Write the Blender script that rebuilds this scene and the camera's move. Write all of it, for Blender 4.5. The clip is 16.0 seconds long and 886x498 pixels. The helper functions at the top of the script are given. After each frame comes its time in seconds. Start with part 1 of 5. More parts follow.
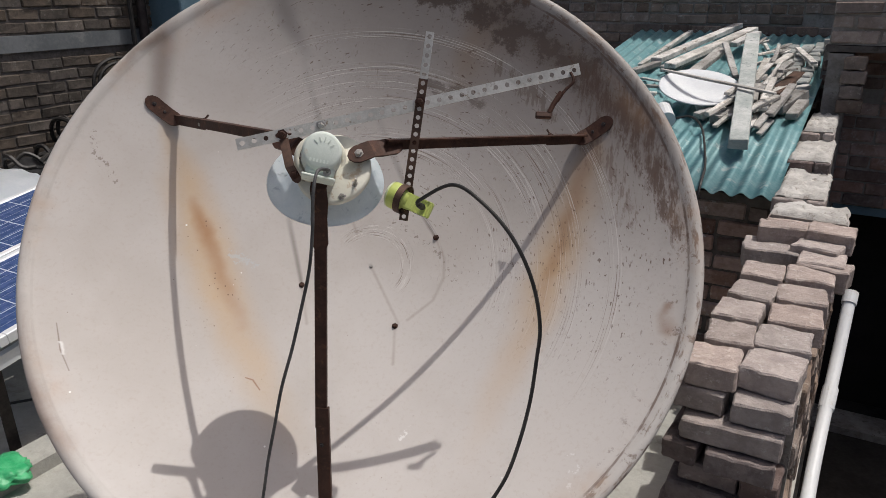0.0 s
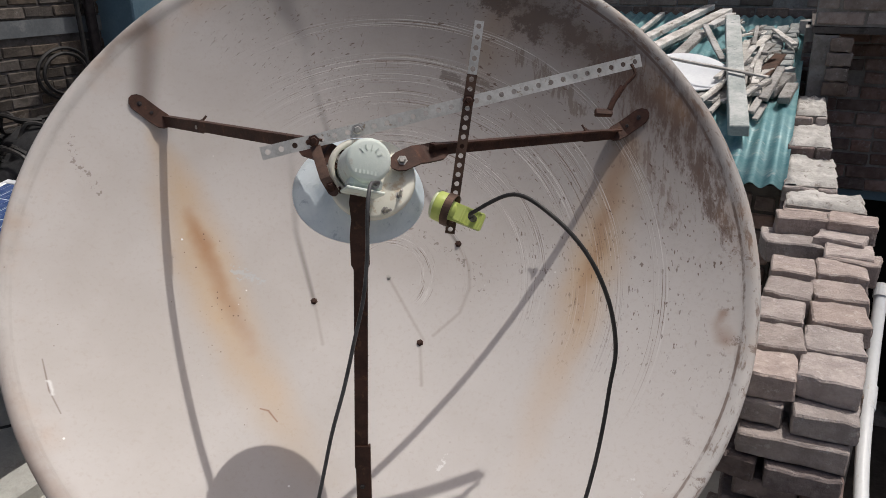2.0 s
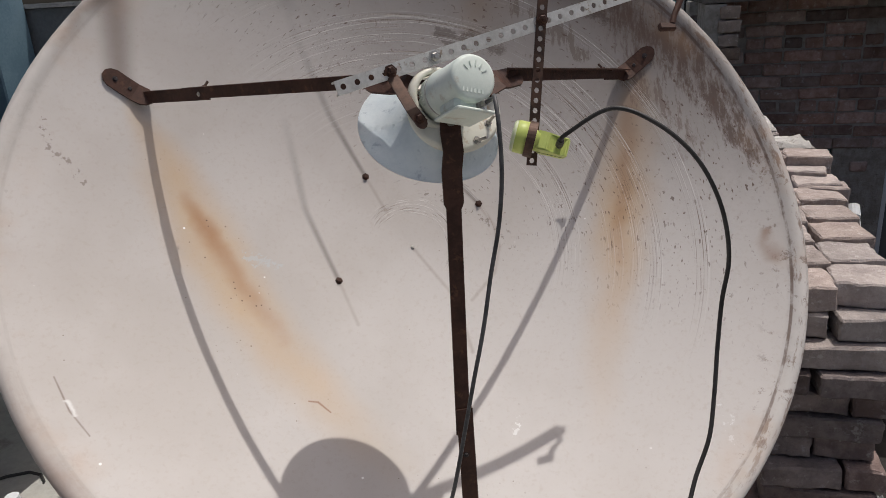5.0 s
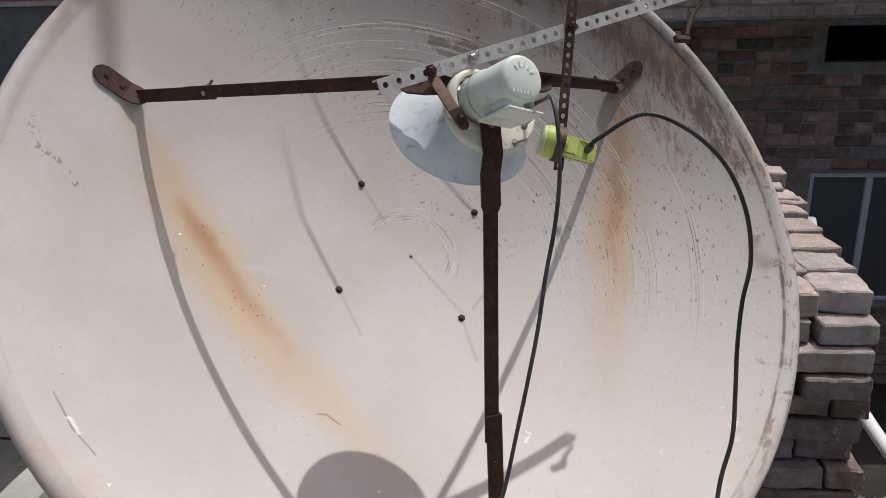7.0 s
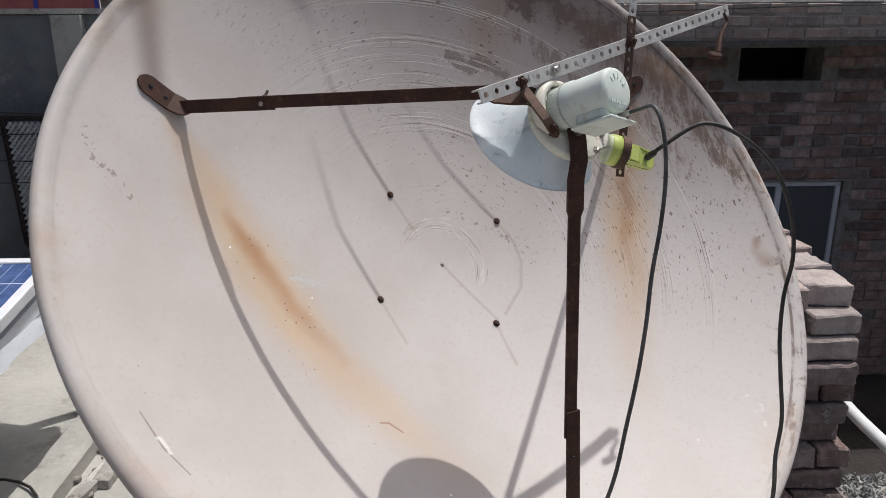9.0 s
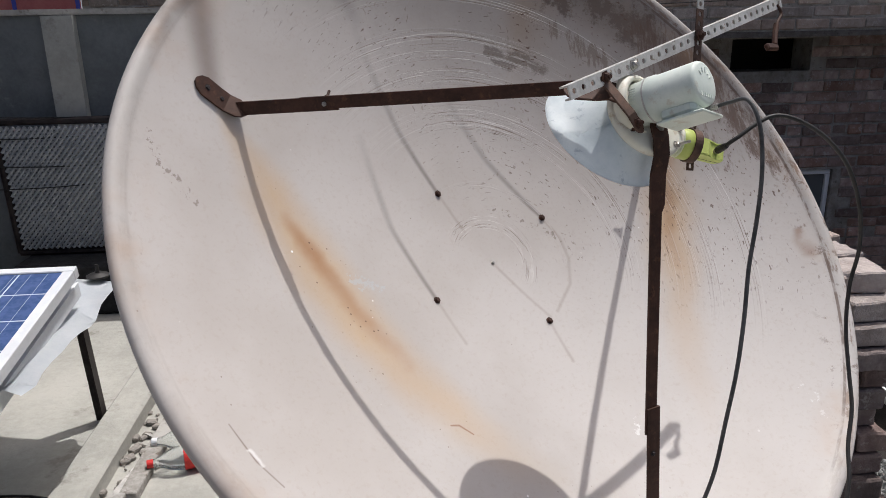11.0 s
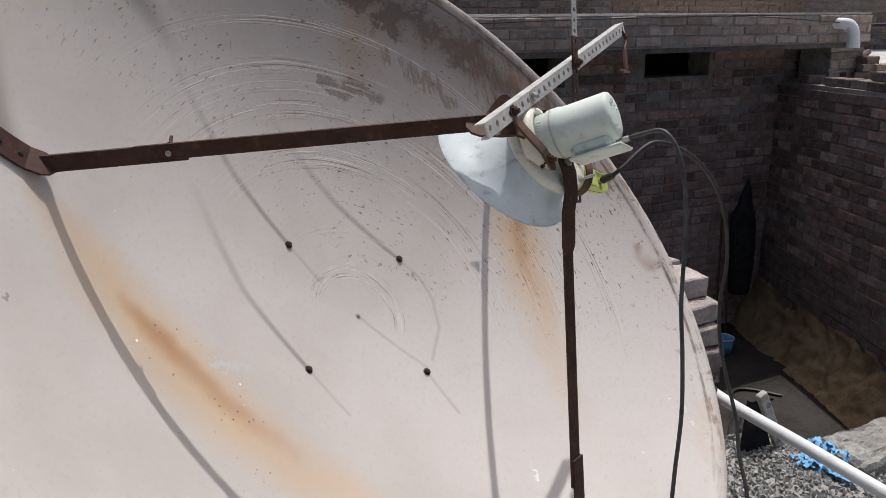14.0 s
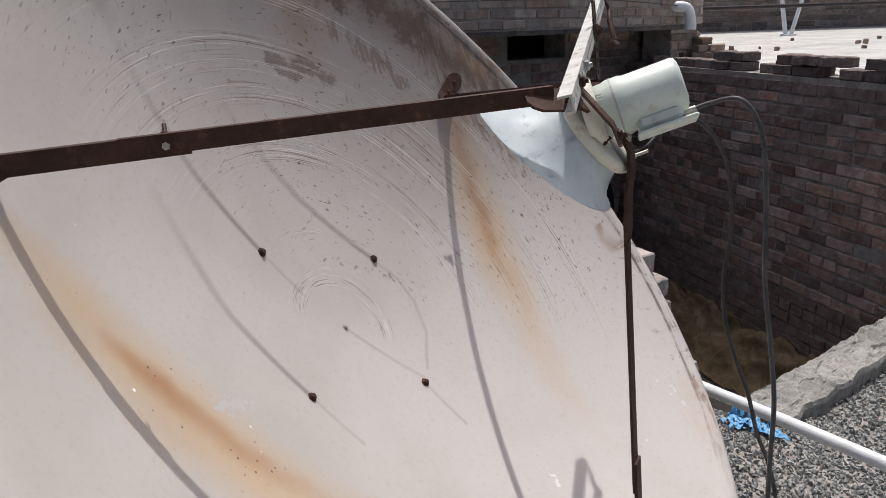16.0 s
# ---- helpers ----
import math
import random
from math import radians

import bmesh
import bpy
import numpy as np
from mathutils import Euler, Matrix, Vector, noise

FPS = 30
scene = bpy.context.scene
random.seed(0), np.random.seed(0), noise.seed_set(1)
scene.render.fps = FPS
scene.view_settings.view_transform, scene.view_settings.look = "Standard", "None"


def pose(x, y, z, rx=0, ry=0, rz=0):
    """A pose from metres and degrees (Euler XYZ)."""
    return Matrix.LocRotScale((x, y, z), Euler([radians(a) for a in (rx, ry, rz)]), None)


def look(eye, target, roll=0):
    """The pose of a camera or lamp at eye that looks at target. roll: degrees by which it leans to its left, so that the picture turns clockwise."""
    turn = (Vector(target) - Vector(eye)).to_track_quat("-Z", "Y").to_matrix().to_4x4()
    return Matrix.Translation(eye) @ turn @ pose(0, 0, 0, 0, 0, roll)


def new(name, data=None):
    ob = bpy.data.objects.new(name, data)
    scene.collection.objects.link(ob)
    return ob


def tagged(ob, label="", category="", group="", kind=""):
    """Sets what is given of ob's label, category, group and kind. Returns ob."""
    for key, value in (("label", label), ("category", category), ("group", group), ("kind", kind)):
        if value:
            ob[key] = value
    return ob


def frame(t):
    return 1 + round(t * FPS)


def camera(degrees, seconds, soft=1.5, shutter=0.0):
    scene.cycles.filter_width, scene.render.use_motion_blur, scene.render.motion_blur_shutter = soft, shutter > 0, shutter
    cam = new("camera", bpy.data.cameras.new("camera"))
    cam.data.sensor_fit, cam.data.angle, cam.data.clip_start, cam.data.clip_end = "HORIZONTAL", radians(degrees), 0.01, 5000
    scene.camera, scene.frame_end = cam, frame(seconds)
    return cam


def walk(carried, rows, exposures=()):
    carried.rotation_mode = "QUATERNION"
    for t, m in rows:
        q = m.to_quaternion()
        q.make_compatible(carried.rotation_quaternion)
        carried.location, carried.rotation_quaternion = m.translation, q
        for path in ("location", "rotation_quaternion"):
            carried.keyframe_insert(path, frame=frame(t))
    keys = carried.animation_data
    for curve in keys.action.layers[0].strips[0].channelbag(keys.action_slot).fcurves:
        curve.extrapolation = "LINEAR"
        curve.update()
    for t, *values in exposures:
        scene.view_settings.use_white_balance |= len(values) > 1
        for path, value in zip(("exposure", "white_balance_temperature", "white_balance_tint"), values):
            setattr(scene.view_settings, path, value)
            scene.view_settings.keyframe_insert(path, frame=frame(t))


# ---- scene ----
cam = camera(62.10, 16.0, soft=0.8)
PATH = [
    (0, (0.3219, -2.0597, 1.7424), (0.2283, -0.1789, 1.0688), -0.25),
    (0.5, (0.2526, -2.0254, 1.7354), (0.1913, -0.1430, 1.0624), -0.03),
    (1, (0.1735, -1.9776, 1.7399), (0.1514, -0.0957, 1.0628), 0.13),
    (1.5, (0.1317, -1.9146, 1.7462), (0.1357, -0.0379, 1.0549), -0.34),
    (2, (0.0986, -1.8725, 1.7451), (0.1524, -0.0055, 1.0298), -0.52),
    (2.5, (0.0900, -1.8611, 1.6639), (0.1758, 0.0191, 0.9873), -2.02),
    (3, (-0.0079, -1.8516, 1.5928), (0.2040, 0.0290, 0.9459), -2.14),
    (3.5, (-0.1337, -1.8237, 1.5899), (0.1796, 0.0342, 0.9192), -2.70),
    (4, (-0.2310, -1.8263, 1.5785), (0.1518, 0.0216, 0.9162), -2.66),
    (4.5, (-0.2876, -1.7916, 1.5719), (0.1195, 0.0497, 0.9057), -3.38),
    (7, (-0.5368, -1.6842, 1.5391), (0.1266, 0.0973, 0.9178), -1.32),
    (7.5, (-0.6014, -1.6380, 1.5373), (0.1427, 0.1132, 0.9212), -1.12),
    (8, (-0.6981, -1.6092, 1.5446), (0.1386, 0.1003, 0.9302), -0.70),
    (8.5, (-0.7926, -1.5951, 1.5424), (0.1065, 0.0869, 0.9402), -0.49),
    (9, (-0.8750, -1.5758, 1.5354), (0.0589, 0.0944, 0.9538), -0.23),
    (9.5, (-0.9330, -1.5513, 1.5424), (-0.0008, 0.1269, 0.9816), 0.03),
    (12, (-1.0876, -1.3755, 1.5239), (0.0548, 0.1514, 0.9209), -1.91),
    (12.5, (-1.1041, -1.3339, 1.5140), (0.1458, 0.1161, 0.9347), -1.88),
    (13, (-1.0929, -1.2766, 1.5321), (0.2417, 0.0975, 0.9574), -1.68),
    (13.5, (-1.1013, -1.2042, 1.5412), (0.3278, 0.0775, 0.9798), -1.29),
    (14, (-1.0987, -1.1358, 1.5573), (0.4004, 0.0649, 0.9996), -1.03),
    (14.5, (-1.0886, -1.1273, 1.5386), (0.4302, 0.0562, 0.9979), -1.77),
    (15, (-1.0895, -1.0879, 1.5081), (0.4616, 0.0604, 0.9834), -2.99),
    (15.5, (-1.1170, -0.9387, 1.5113), (0.5204, 0.0717, 0.9657), -2.54),
    (16, (-1.1320, -0.7566, 1.5248), (0.5944, 0.0598, 0.9313), -1.30),
]
walk(cam, [(t, look(eye, target, roll)) for t, eye, target, roll in PATH], [(0, -0.52, 6500, 10), (4.5, -0.50, 6480, 10), (7.5, -0.34, 6330, 10), (9.5, -0.25, 6280, 10), (12, -0.23, 6300, 10), (16, -0.21, 6350, 10)])

# world and sun
SUN = Vector((0.316, 0.0765, 0.945)).normalized()
world = bpy.data.worlds.new("sky")
scene.world = world
world.use_nodes = True
wt = world.node_tree
sky = wt.nodes.new("ShaderNodeTexSky")
sky.sky_type = "NISHITA"
sky.sun_disc = False
sky.sun_elevation = math.asin(SUN.z)
sky.sun_rotation = math.atan2(SUN.x, SUN.y)
sky.air_density, sky.dust_density, sky.ozone_density = 0.8, 6.0, 0.6
wt.links.new(sky.outputs[0], wt.nodes["Background"].inputs[0])
wt.nodes["Background"].inputs[1].default_value = 0.13
sun = new("sun", bpy.data.lights.new("sun", "SUN"))
sun.data.energy = 3.7
sun.data.angle = radians(0.55)
sun.data.color = (1.0, 0.965, 0.92)
sun.matrix_world = look(SUN * 30, (0, 0, 0))


# ---------------------------------------------------------------- materials
class Nodes:
    """Short ways to write node arithmetic."""

    def __init__(self, name):
        self.mat = bpy.data.materials.new(name)
        self.mat.use_nodes = True
        self.t = self.mat.node_tree
        self.bsdf = self.t.nodes["Principled BSDF"]
        self.co = self.t.nodes.new("ShaderNodeTexCoord").outputs["Object"]

    def put(self, socket, v):
        if isinstance(v, bpy.types.NodeSocket):
            self.t.links.new(v, socket)
        elif v is not None:
            socket.default_value = (*v, 1) if isinstance(v, tuple) and len(v) == 3 and socket.type == "RGBA" else v

    def m(self, op, a, b=None, c=None, clamp=False):
        n = self.t.nodes.new("ShaderNodeMath")
        n.operation, n.use_clamp = op, clamp
        for s, v in zip(n.inputs, (a, b, c)):
            self.put(s, v)
        return n.outputs[0]

    def v(self, op, a, b=None, scale=None):
        n = self.t.nodes.new("ShaderNodeVectorMath")
        n.operation = op
        self.put(n.inputs[0], a)
        self.put(n.inputs[1], b)
        if scale is not None:
            self.put(n.inputs["Scale"], scale)
        return n.outputs["Value"] if op in ("LENGTH", "DOT_PRODUCT", "DISTANCE") else n.outputs[0]

    def noise(self, scale, detail=4, rough=0.6, vec=None):
        n = self.t.nodes.new("ShaderNodeTexNoise")
        n.inputs["Scale"].default_value, n.inputs["Detail"].default_value, n.inputs["Roughness"].default_value = scale, detail, rough
        self.put(n.inputs["Vector"], vec if vec is not None else self.co)
        return n.outputs[0]

    def voro(self, scale, vec=None, feature="F1"):
        n = self.t.nodes.new("ShaderNodeTexVoronoi")
        n.feature = feature
        n.inputs["Scale"].default_value = scale
        self.put(n.inputs["Vector"], vec if vec is not None else self.co)
        return n.outputs["Distance"]

    def ramp(self, x, a, b):
        n = self.t.nodes.new("ShaderNodeMapRange")
        n.interpolation_type = "SMOOTHSTEP"
        self.put(n.inputs[0], x)
        n.inputs[1].default_value, n.inputs[2].default_value = (a, b) if a < b else (b, a)
        n.inputs[3].default_value, n.inputs[4].default_value = (0, 1) if a < b else (1, 0)
        return n.outputs[0]

    def mix(self, f, a, b):
        n = self.t.nodes.new("ShaderNodeMix")
        n.data_type = "RGBA"
        self.put(n.inputs[0], f)
        self.put(n.inputs[6], a)
        self.put(n.inputs[7], b)
        return n.outputs[2]

    def sep(self, vec):
        n = self.t.nodes.new("ShaderNodeSeparateXYZ")
        self.put(n.inputs[0], vec)
        return n.outputs

    def comb(self, x, y, z=0.0):
        n = self.t.nodes.new("ShaderNodeCombineXYZ")
        for s, v in zip(n.inputs, (x, y, z)):
            self.put(s, v)
        return n.outputs[0]

    def seg(self, p, a, b):
        """Distance in the xy plane of p from the line a to b, and the share of the way along it."""
        ab = Vector((b[0] - a[0], b[1] - a[1], 0))
        pa = self.v("SUBTRACT", p, (a[0], a[1], 0))
        t = self.m("MULTIPLY", self.v("DOT_PRODUCT", pa, tuple(ab)), 1 / ab.length_squared, clamp=True)
        return self.v("LENGTH", self.v("SUBTRACT", pa, self.v("SCALE", tuple(ab), scale=t))), t

    def obrand(self):
        return self.t.nodes.new("ShaderNodeObjectInfo").outputs["Random"]

    def island(self):
        return self.t.nodes.new("ShaderNodeNewGeometry").outputs["Random Per Island"]

    def done(self, color, rough=0.8, bump=None, height=0.003, metal=0.0, spec=0.4, strength=0.6):
        self.put(self.bsdf.inputs["Base Color"], color)
        self.put(self.bsdf.inputs["Roughness"], rough)
        self.put(self.bsdf.inputs["Metallic"], metal)
        self.bsdf.inputs["Specular IOR Level"].default_value = spec
        if bump is not None:
            b = self.t.nodes.new("ShaderNodeBump")
            b.inputs["Strength"].default_value, b.inputs["Distance"].default_value = strength, height
            self.put(b.inputs["Height"], bump)
            self.t.links.new(b.outputs[0], self.bsdf.inputs["Normal"])
        return self.mat


def mottled(name, c1, c2, scale=6, rough=0.85, height=0.004, fine=60, metal=0.0, c3=None, spec=0.3, vary=0.0, island=False):
    """Two tones in large patches and grain, with spots of a third."""
    n = Nodes(name)
    if vary and not island:
        n.co = n.v("ADD", n.co, n.v("SCALE", (9.0, 17.0, 5.0), scale=n.obrand()))
    big, small = n.noise(scale, 5, 0.62), n.noise(fine, 4, 0.7)
    col = n.mix(n.ramp(n.m("ADD", n.m("MULTIPLY", big, 0.7), n.m("MULTIPLY", small, 0.3)), 0.36, 0.64), c1, c2)
    if c3:
        col = n.mix(n.m("MULTIPLY", n.ramp(n.noise(scale * 2.3, 6, 0.7), 0.56, 0.68), 0.85), col, c3)
    if vary:
        r = n.island() if island else n.obrand()
        h = n.t.nodes.new("ShaderNodeHueSaturation")
        n.put(h.inputs["Value"], n.m("MULTIPLY_ADD", r, vary * 2, 1 - vary))
        n.put(h.inputs["Saturation"], n.m("MULTIPLY_ADD", n.m("FRACT", n.m("MULTIPLY", r, 7.31)), 0.5, 0.75))
        n.put(h.inputs["Color"], col)
        col = h.outputs[0]
    return n.done(col, rough, n.m("ADD", small, n.m("MULTIPLY", big, 0.6)), height, metal, spec)


def dish_paint():
    n = Nodes("weathered_dish_paint")
    flat = n.v("MULTIPLY", n.co, (1, 1, 0))
    x, y, _ = n.sep(flat)
    r, ang = n.v("LENGTH", flat), n.m("ARCTAN2", y, x)
    wob = n.t.nodes.new("ShaderNodeTexNoise")
    wob.inputs["Scale"].default_value, wob.inputs["Detail"].default_value = 7, 5
    n.put(wob.inputs["Vector"], flat)
    shift = n.v("SCALE", n.v("SUBTRACT", wob.outputs["Color"], (0.5, 0.5, 0.5)), scale=0.06)
    # p wanders a little, p0 is true
    pw = n.v("ADD", flat, shift)
    p = n.v("MULTIPLY", pw, (1, 1, 0))
    p0 = n.v("MULTIPLY", n.v("SUBTRACT", pw, shift), (1, 1, 0))
    rim, xt, yt = n.v("LENGTH", p0), n.v("DOT_PRODUCT", p0, (1, 0, 0)), n.v("DOT_PRODUCT", p0, (0, 1, 0))
    big, mid, fine = n.noise(2.2, 4), n.noise(9, 6, 0.65), n.noise(90, 4, 0.7)
    col = n.mix(n.ramp(big, 0.35, 0.65), (0.462, 0.424, 0.393), (0.528, 0.494, 0.468))
    col = n.mix(n.m("MULTIPLY", n.ramp(mid, 0.5, 0.75), 0.35), col, (0.50, 0.46, 0.43))
    col = n.mix(n.m("MULTIPLY", n.ramp(fine, 0.5, 0.72), 0.3), col, (0.40, 0.33, 0.28))

    def after(vec, col):
        """The same place, worked out only once col is known: keeps the shader's memory small."""
        return n.v("ADD", vec, n.v("SCALE", col, scale=1e-7))

    def streak(col, pts, tone, amount, breakup=0.5, q=p):
        near, q = 0.0, after(q, col)
        for (a, b) in zip(pts, pts[1:]):
            d, t = n.seg(q, a[:2], b[:2])
            mask = n.ramp(n.m("DIVIDE", d, n.m("MULTIPLY_ADD", t, b[2] - a[2], a[2])), 1.0, 0.0)
            near = n.m("MAXIMUM", near, n.m("MULTIPLY", mask, n.m("MULTIPLY_ADD", t, b[3] - a[3], a[3])))
        near = n.m("MULTIPLY", near, n.m("MULTIPLY_ADD", mid, breakup * 2, 1 - breakup))
        return n.mix(n.m("MULTIPLY", near, amount, clamp=True), col, tone)

    ochre, rust, soot = (0.50, 0.335, 0.175), (0.24, 0.10, 0.045), (0.075, 0.055, 0.045)
    # rust that ran down from the two upper brackets
    col = streak(col, [(-0.635, 0.34, .03, .35), (-0.56, 0.18, .10, .6), (-0.48, 0.0, .12, .8), (-0.375, -0.2, .10, .6), (-0.26, -0.38, .09, .45), (-0.12, -0.54, .07, .12)], ochre, 0.95)
    col = streak(col, [(-0.53, 0.13, .03, .3), (-0.495, 0.05, .04, .8), (-0.42, -0.09, .04, .5), (-0.33, -0.23, .03, .2)], (0.34, 0.165, 0.075), 0.9)
    col = streak(col, [(0.63, 0.36, .06, .9), (0.58, 0.16, .10, .8), (0.54, 0.0, .11, .85), (0.48, -0.18, .09, .5), (0.41, -0.34, .07, .28), (0.34, -0.54, .05, .05)], (0.48, 0.32, 0.175), 0.98)
    col = streak(col, [(0.625, 0.36, .03, .9), (0.59, 0.2, .035, .75), (0.55, 0.04, .03, .6), (0.50, -0.12, .02, .2)], (0.33, 0.165, 0.075), 0.75)
    # thin runs above the bolts, and hairlines between them
    runs, hairs, q0 = 0.0, 0.0, after(p0, col)
    for a, b, c in (((-0.097, 0.196), (-0.176, 0.362), (-0.26, 0.6)), ((0.191, 0.096), (0.073, 0.275), (-0.03, 0.48)), ((-0.194, -0.082), (-0.259, 0.108), (-0.29, 0.34))):
        for (e, f, wa, wb, ka, kb) in ((a, b, .010, .014, .8, .5), (b, c, .014, .02, .5, .12)):
            d, t = n.seg(q0, e, f)
            runs = n.m("MAXIMUM", runs, n.m("MULTIPLY", n.ramp(n.m("DIVIDE", d, n.m("MULTIPLY_ADD", t, wb - wa, wa)), 1.0, 0.0), n.m("MULTIPLY_ADD", t, kb - ka, ka)))
    for a, b in (((0.0, 0.0), (0.104, -0.175)), ((0.096, -0.185), (0.105, -0.30)), ((-0.194, -0.082), (-0.16, -0.20)), ((-0.097, 0.196), (-0.05, 0.09)), ((0.191, 0.096), (0.222, 0.03)), ((0.222, 0.03), (0.225, -0.03)), ((0.225, -0.03), (0.2, -0.10)), ((0.2, -0.10), (0.13, -0.165))):
        hairs = n.m("MAXIMUM", hairs, n.ramp(n.seg(q0, a, b)[0], 0.008, 0.0))
    col = n.mix(n.m("MULTIPLY", runs, n.m("MULTIPLY_ADD", mid, 0.84, 0.28), clamp=True), col, soot)
    col = n.mix(n.m("MULTIPLY", hairs, n.m("MULTIPLY_ADD", mid, 0.40, 0.05), clamp=True), col, (0.20, 0.13, 0.09))

    def blot(col, pts, tone, amount, patch, lo=0.56, hi=0.66):
        """Ragged patches that thin out away from a line."""
        near, q = 0.0, after(p, col)
        for (a, b) in zip(pts, pts[1:]):
            d, t = n.seg(q, a[:2], b[:2])
            near = n.m("MAXIMUM", near, n.ramp(n.m("DIVIDE", d, n.m("MULTIPLY_ADD", t, b[2] - a[2], a[2])), 1.0, 0.0))
        mask = n.ramp(n.m("MULTIPLY_ADD", near, 0.45, n.m("MULTIPLY", patch, 0.5)), lo, hi)
        return n.mix(n.m("MULTIPLY", n.m("MULTIPLY", mask, n.ramp(near, 0.0, 0.15)), amount), col, tone)

    patch = n.ramp(n.noise(20, 6, 0.75), 0.32, 0.68)
    patch_run = n.ramp(n.noise(1.0, 6, 0.75, n.comb(n.m("MULTIPLY", x, 52), n.m("MULTIPLY", y, 11), 2.0)), 0.32, 0.68)
    # two soft overhead shadows painted near the upper rim, then an ochre smear
    col = streak(col, [(-0.655, 0.40, .045, .8), (-0.655, 0.52, .05, .85), (-0.65, 0.66, .06, .9)], (0.16, 0.12, 0.10), 0.8, 0.15, p0)
    col = streak(col, [(-0.25, 0.62, .03, .2), (-0.31, 0.70, .05, .8), (-0.35, 0.80, .06, .7)], (0.12, 0.12, 0.12), 0.8, 0.2, p0)
    col = streak(col, [(0.26, 0.70, .05, .6), (0.24, 0.60, .05, .4), (0.22, 0.50, .04, .1)], ochre, 0.6)
    # small marks
    col = streak(col, [(0.822, -0.14, .018, .9), (0.81, -0.17, .018, .5), (0.818, -0.205, .028, .7)], (0.27, 0.15, 0.09), 0.8, 0.9)
    flake = n.ramp(n.noise(70, 4, 0.65), 0.40, 0.66)
    col = blot(col, [(-0.795, 0.27, .02), (-0.79, 0.20, .03), (-0.75, 0.155, .03), (-0.725, 0.13, .018)], (0.17, 0.12, 0.095), 0.6, flake, 0.70, 0.82)
    col = streak(col, [(-0.765, -0.30, .0025, .9), (-0.735, -0.37, .003, .9), (-0.70, -0.42, .0025, .7)], (0.17, 0.12, 0.09), 0.8, 0.9, p0)
    col = streak(col, [(-0.745, -0.345, .005, .9), (-0.728, -0.38, .005, .8)], (0.78, 0.77, 0.75), 0.8, 1.0, p)
    col = blot(col, [(-0.40, -0.01, .03), (-0.34, -0.03, .03)], (0.47, 0.49, 0.495), 0.7, flake, 0.45, 0.7)
    col = blot(col, [(0.15, -0.50, .03), (0.17, -0.47, .03)], (0.74, 0.73, 0.71), 0.7, flake, 0.78, 0.84)
    col = blot(col, [(0.58, -0.60, .05), (0.60, -0.52, .05)], (0.70, 0.70, 0.69), 0.5, flake, 0.80, 0.86)
    col = blot(col, [(0.05, 0.14, .03), (0.13, 0.10, .03), (0.24, 0.02, .04), (0.27, -0.06, .03)], (0.17, 0.125, 0.10), 0.6, flake, 0.72, 0.86)
    col = streak(col, [(-0.292, -0.378, .003, .9), (-0.272, -0.382, .004, .9), (-0.247, -0.408, .003, .9)], rust, 0.8, 0.3, p0)
    # painted shade, with some grime, deepening towards the upper right edge
    upper_shade = n.m("MULTIPLY", n.ramp(n.m("ADD", n.m("ADD", n.m("MULTIPLY", yt, 0.84), n.m("MULTIPLY", xt, 0.46)), n.m("MULTIPLY", mid, 0.22)), 0.28, 0.82), 0.8)
    col = n.mix(upper_shade, col, (0.238, 0.207, 0.188))
    # brown stains inside the upper rim
    col = streak(col, [(0.32, 0.74, .12, .8), (0.26, 0.62, .12, .6), (0.22, 0.50, .08, .1)], (0.24, 0.165, 0.11), 0.6, 0.6)
    col = blot(col, [(0.10, 0.80, .07), (0.24, 0.78, .09), (0.37, 0.71, .10), (0.50, 0.63, .08), (0.60, 0.55, .09)], (0.085, 0.058, 0.044), 0.85, patch, 0.42, 0.70)
    col = streak(col, [(0.30, 0.76, .10, .5), (0.46, 0.66, .11, .8), (0.60, 0.55, .11, .9), (0.68, 0.44, .10, .8), (0.76, 0.36, .07, .5), (0.83, 0.22, .03, .2)], (0.12, 0.088, 0.07), 0.75, 0.45)
    col = blot(col, [(0.60, 0.55, .09), (0.66, 0.47, .13), (0.74, 0.38, .12), (0.80, 0.24, .09), (0.845, 0.06, .05)], (0.105, 0.064, 0.046), 0.85, patch_run, 0.44, 0.80)
    col = blot(col, [(0.62, 0.36, .10), (0.70, 0.24, .09), (0.74, 0.10, .07)], (0.15, 0.095, 0.07), 0.55, patch_run, 0.60, 0.82)
    col = blot(col, [(0.13, 0.56, .04), (0.20, 0.54, .05), (0.28, 0.51, .04)], (0.115, 0.088, 0.072), 0.65, patch, 0.50, 0.72)
    col = blot(col, [(0.33, 0.62, .05), (0.45, 0.52, .05), (0.52, 0.44, .04)], (0.14, 0.10, 0.075), 0.6, patch_run, 0.56, 0.72)
    # turning marks in rings round the middle
    arcs = n.noise(1.0, 3, 0.7, n.comb(n.m("MULTIPLY", r, 260), n.m("MULTIPLY", ang, 1.1), 3.0))
    gaps = n.noise(1.0, 3, 0.6, n.comb(n.m("MULTIPLY", r, 9), n.m("MULTIPLY", ang, 1.6), 8.0))
    bands = 0.0
    for r0, w in ((0.112, 0.028), (0.215, 0.010), (0.395, 0.045), (0.505, 0.03), (0.56, 0.02), (0.60, 0.025), (0.70, 0.02)):
        bands = n.m("ADD", bands, n.ramp(n.m("ABSOLUTE", n.m("SUBTRACT", rim, r0)), w, w * 0.5))
    side = n.ramp(n.v("DOT_PRODUCT", p0, (0.62, 0.78, 0.0)), 0.0, 0.38)
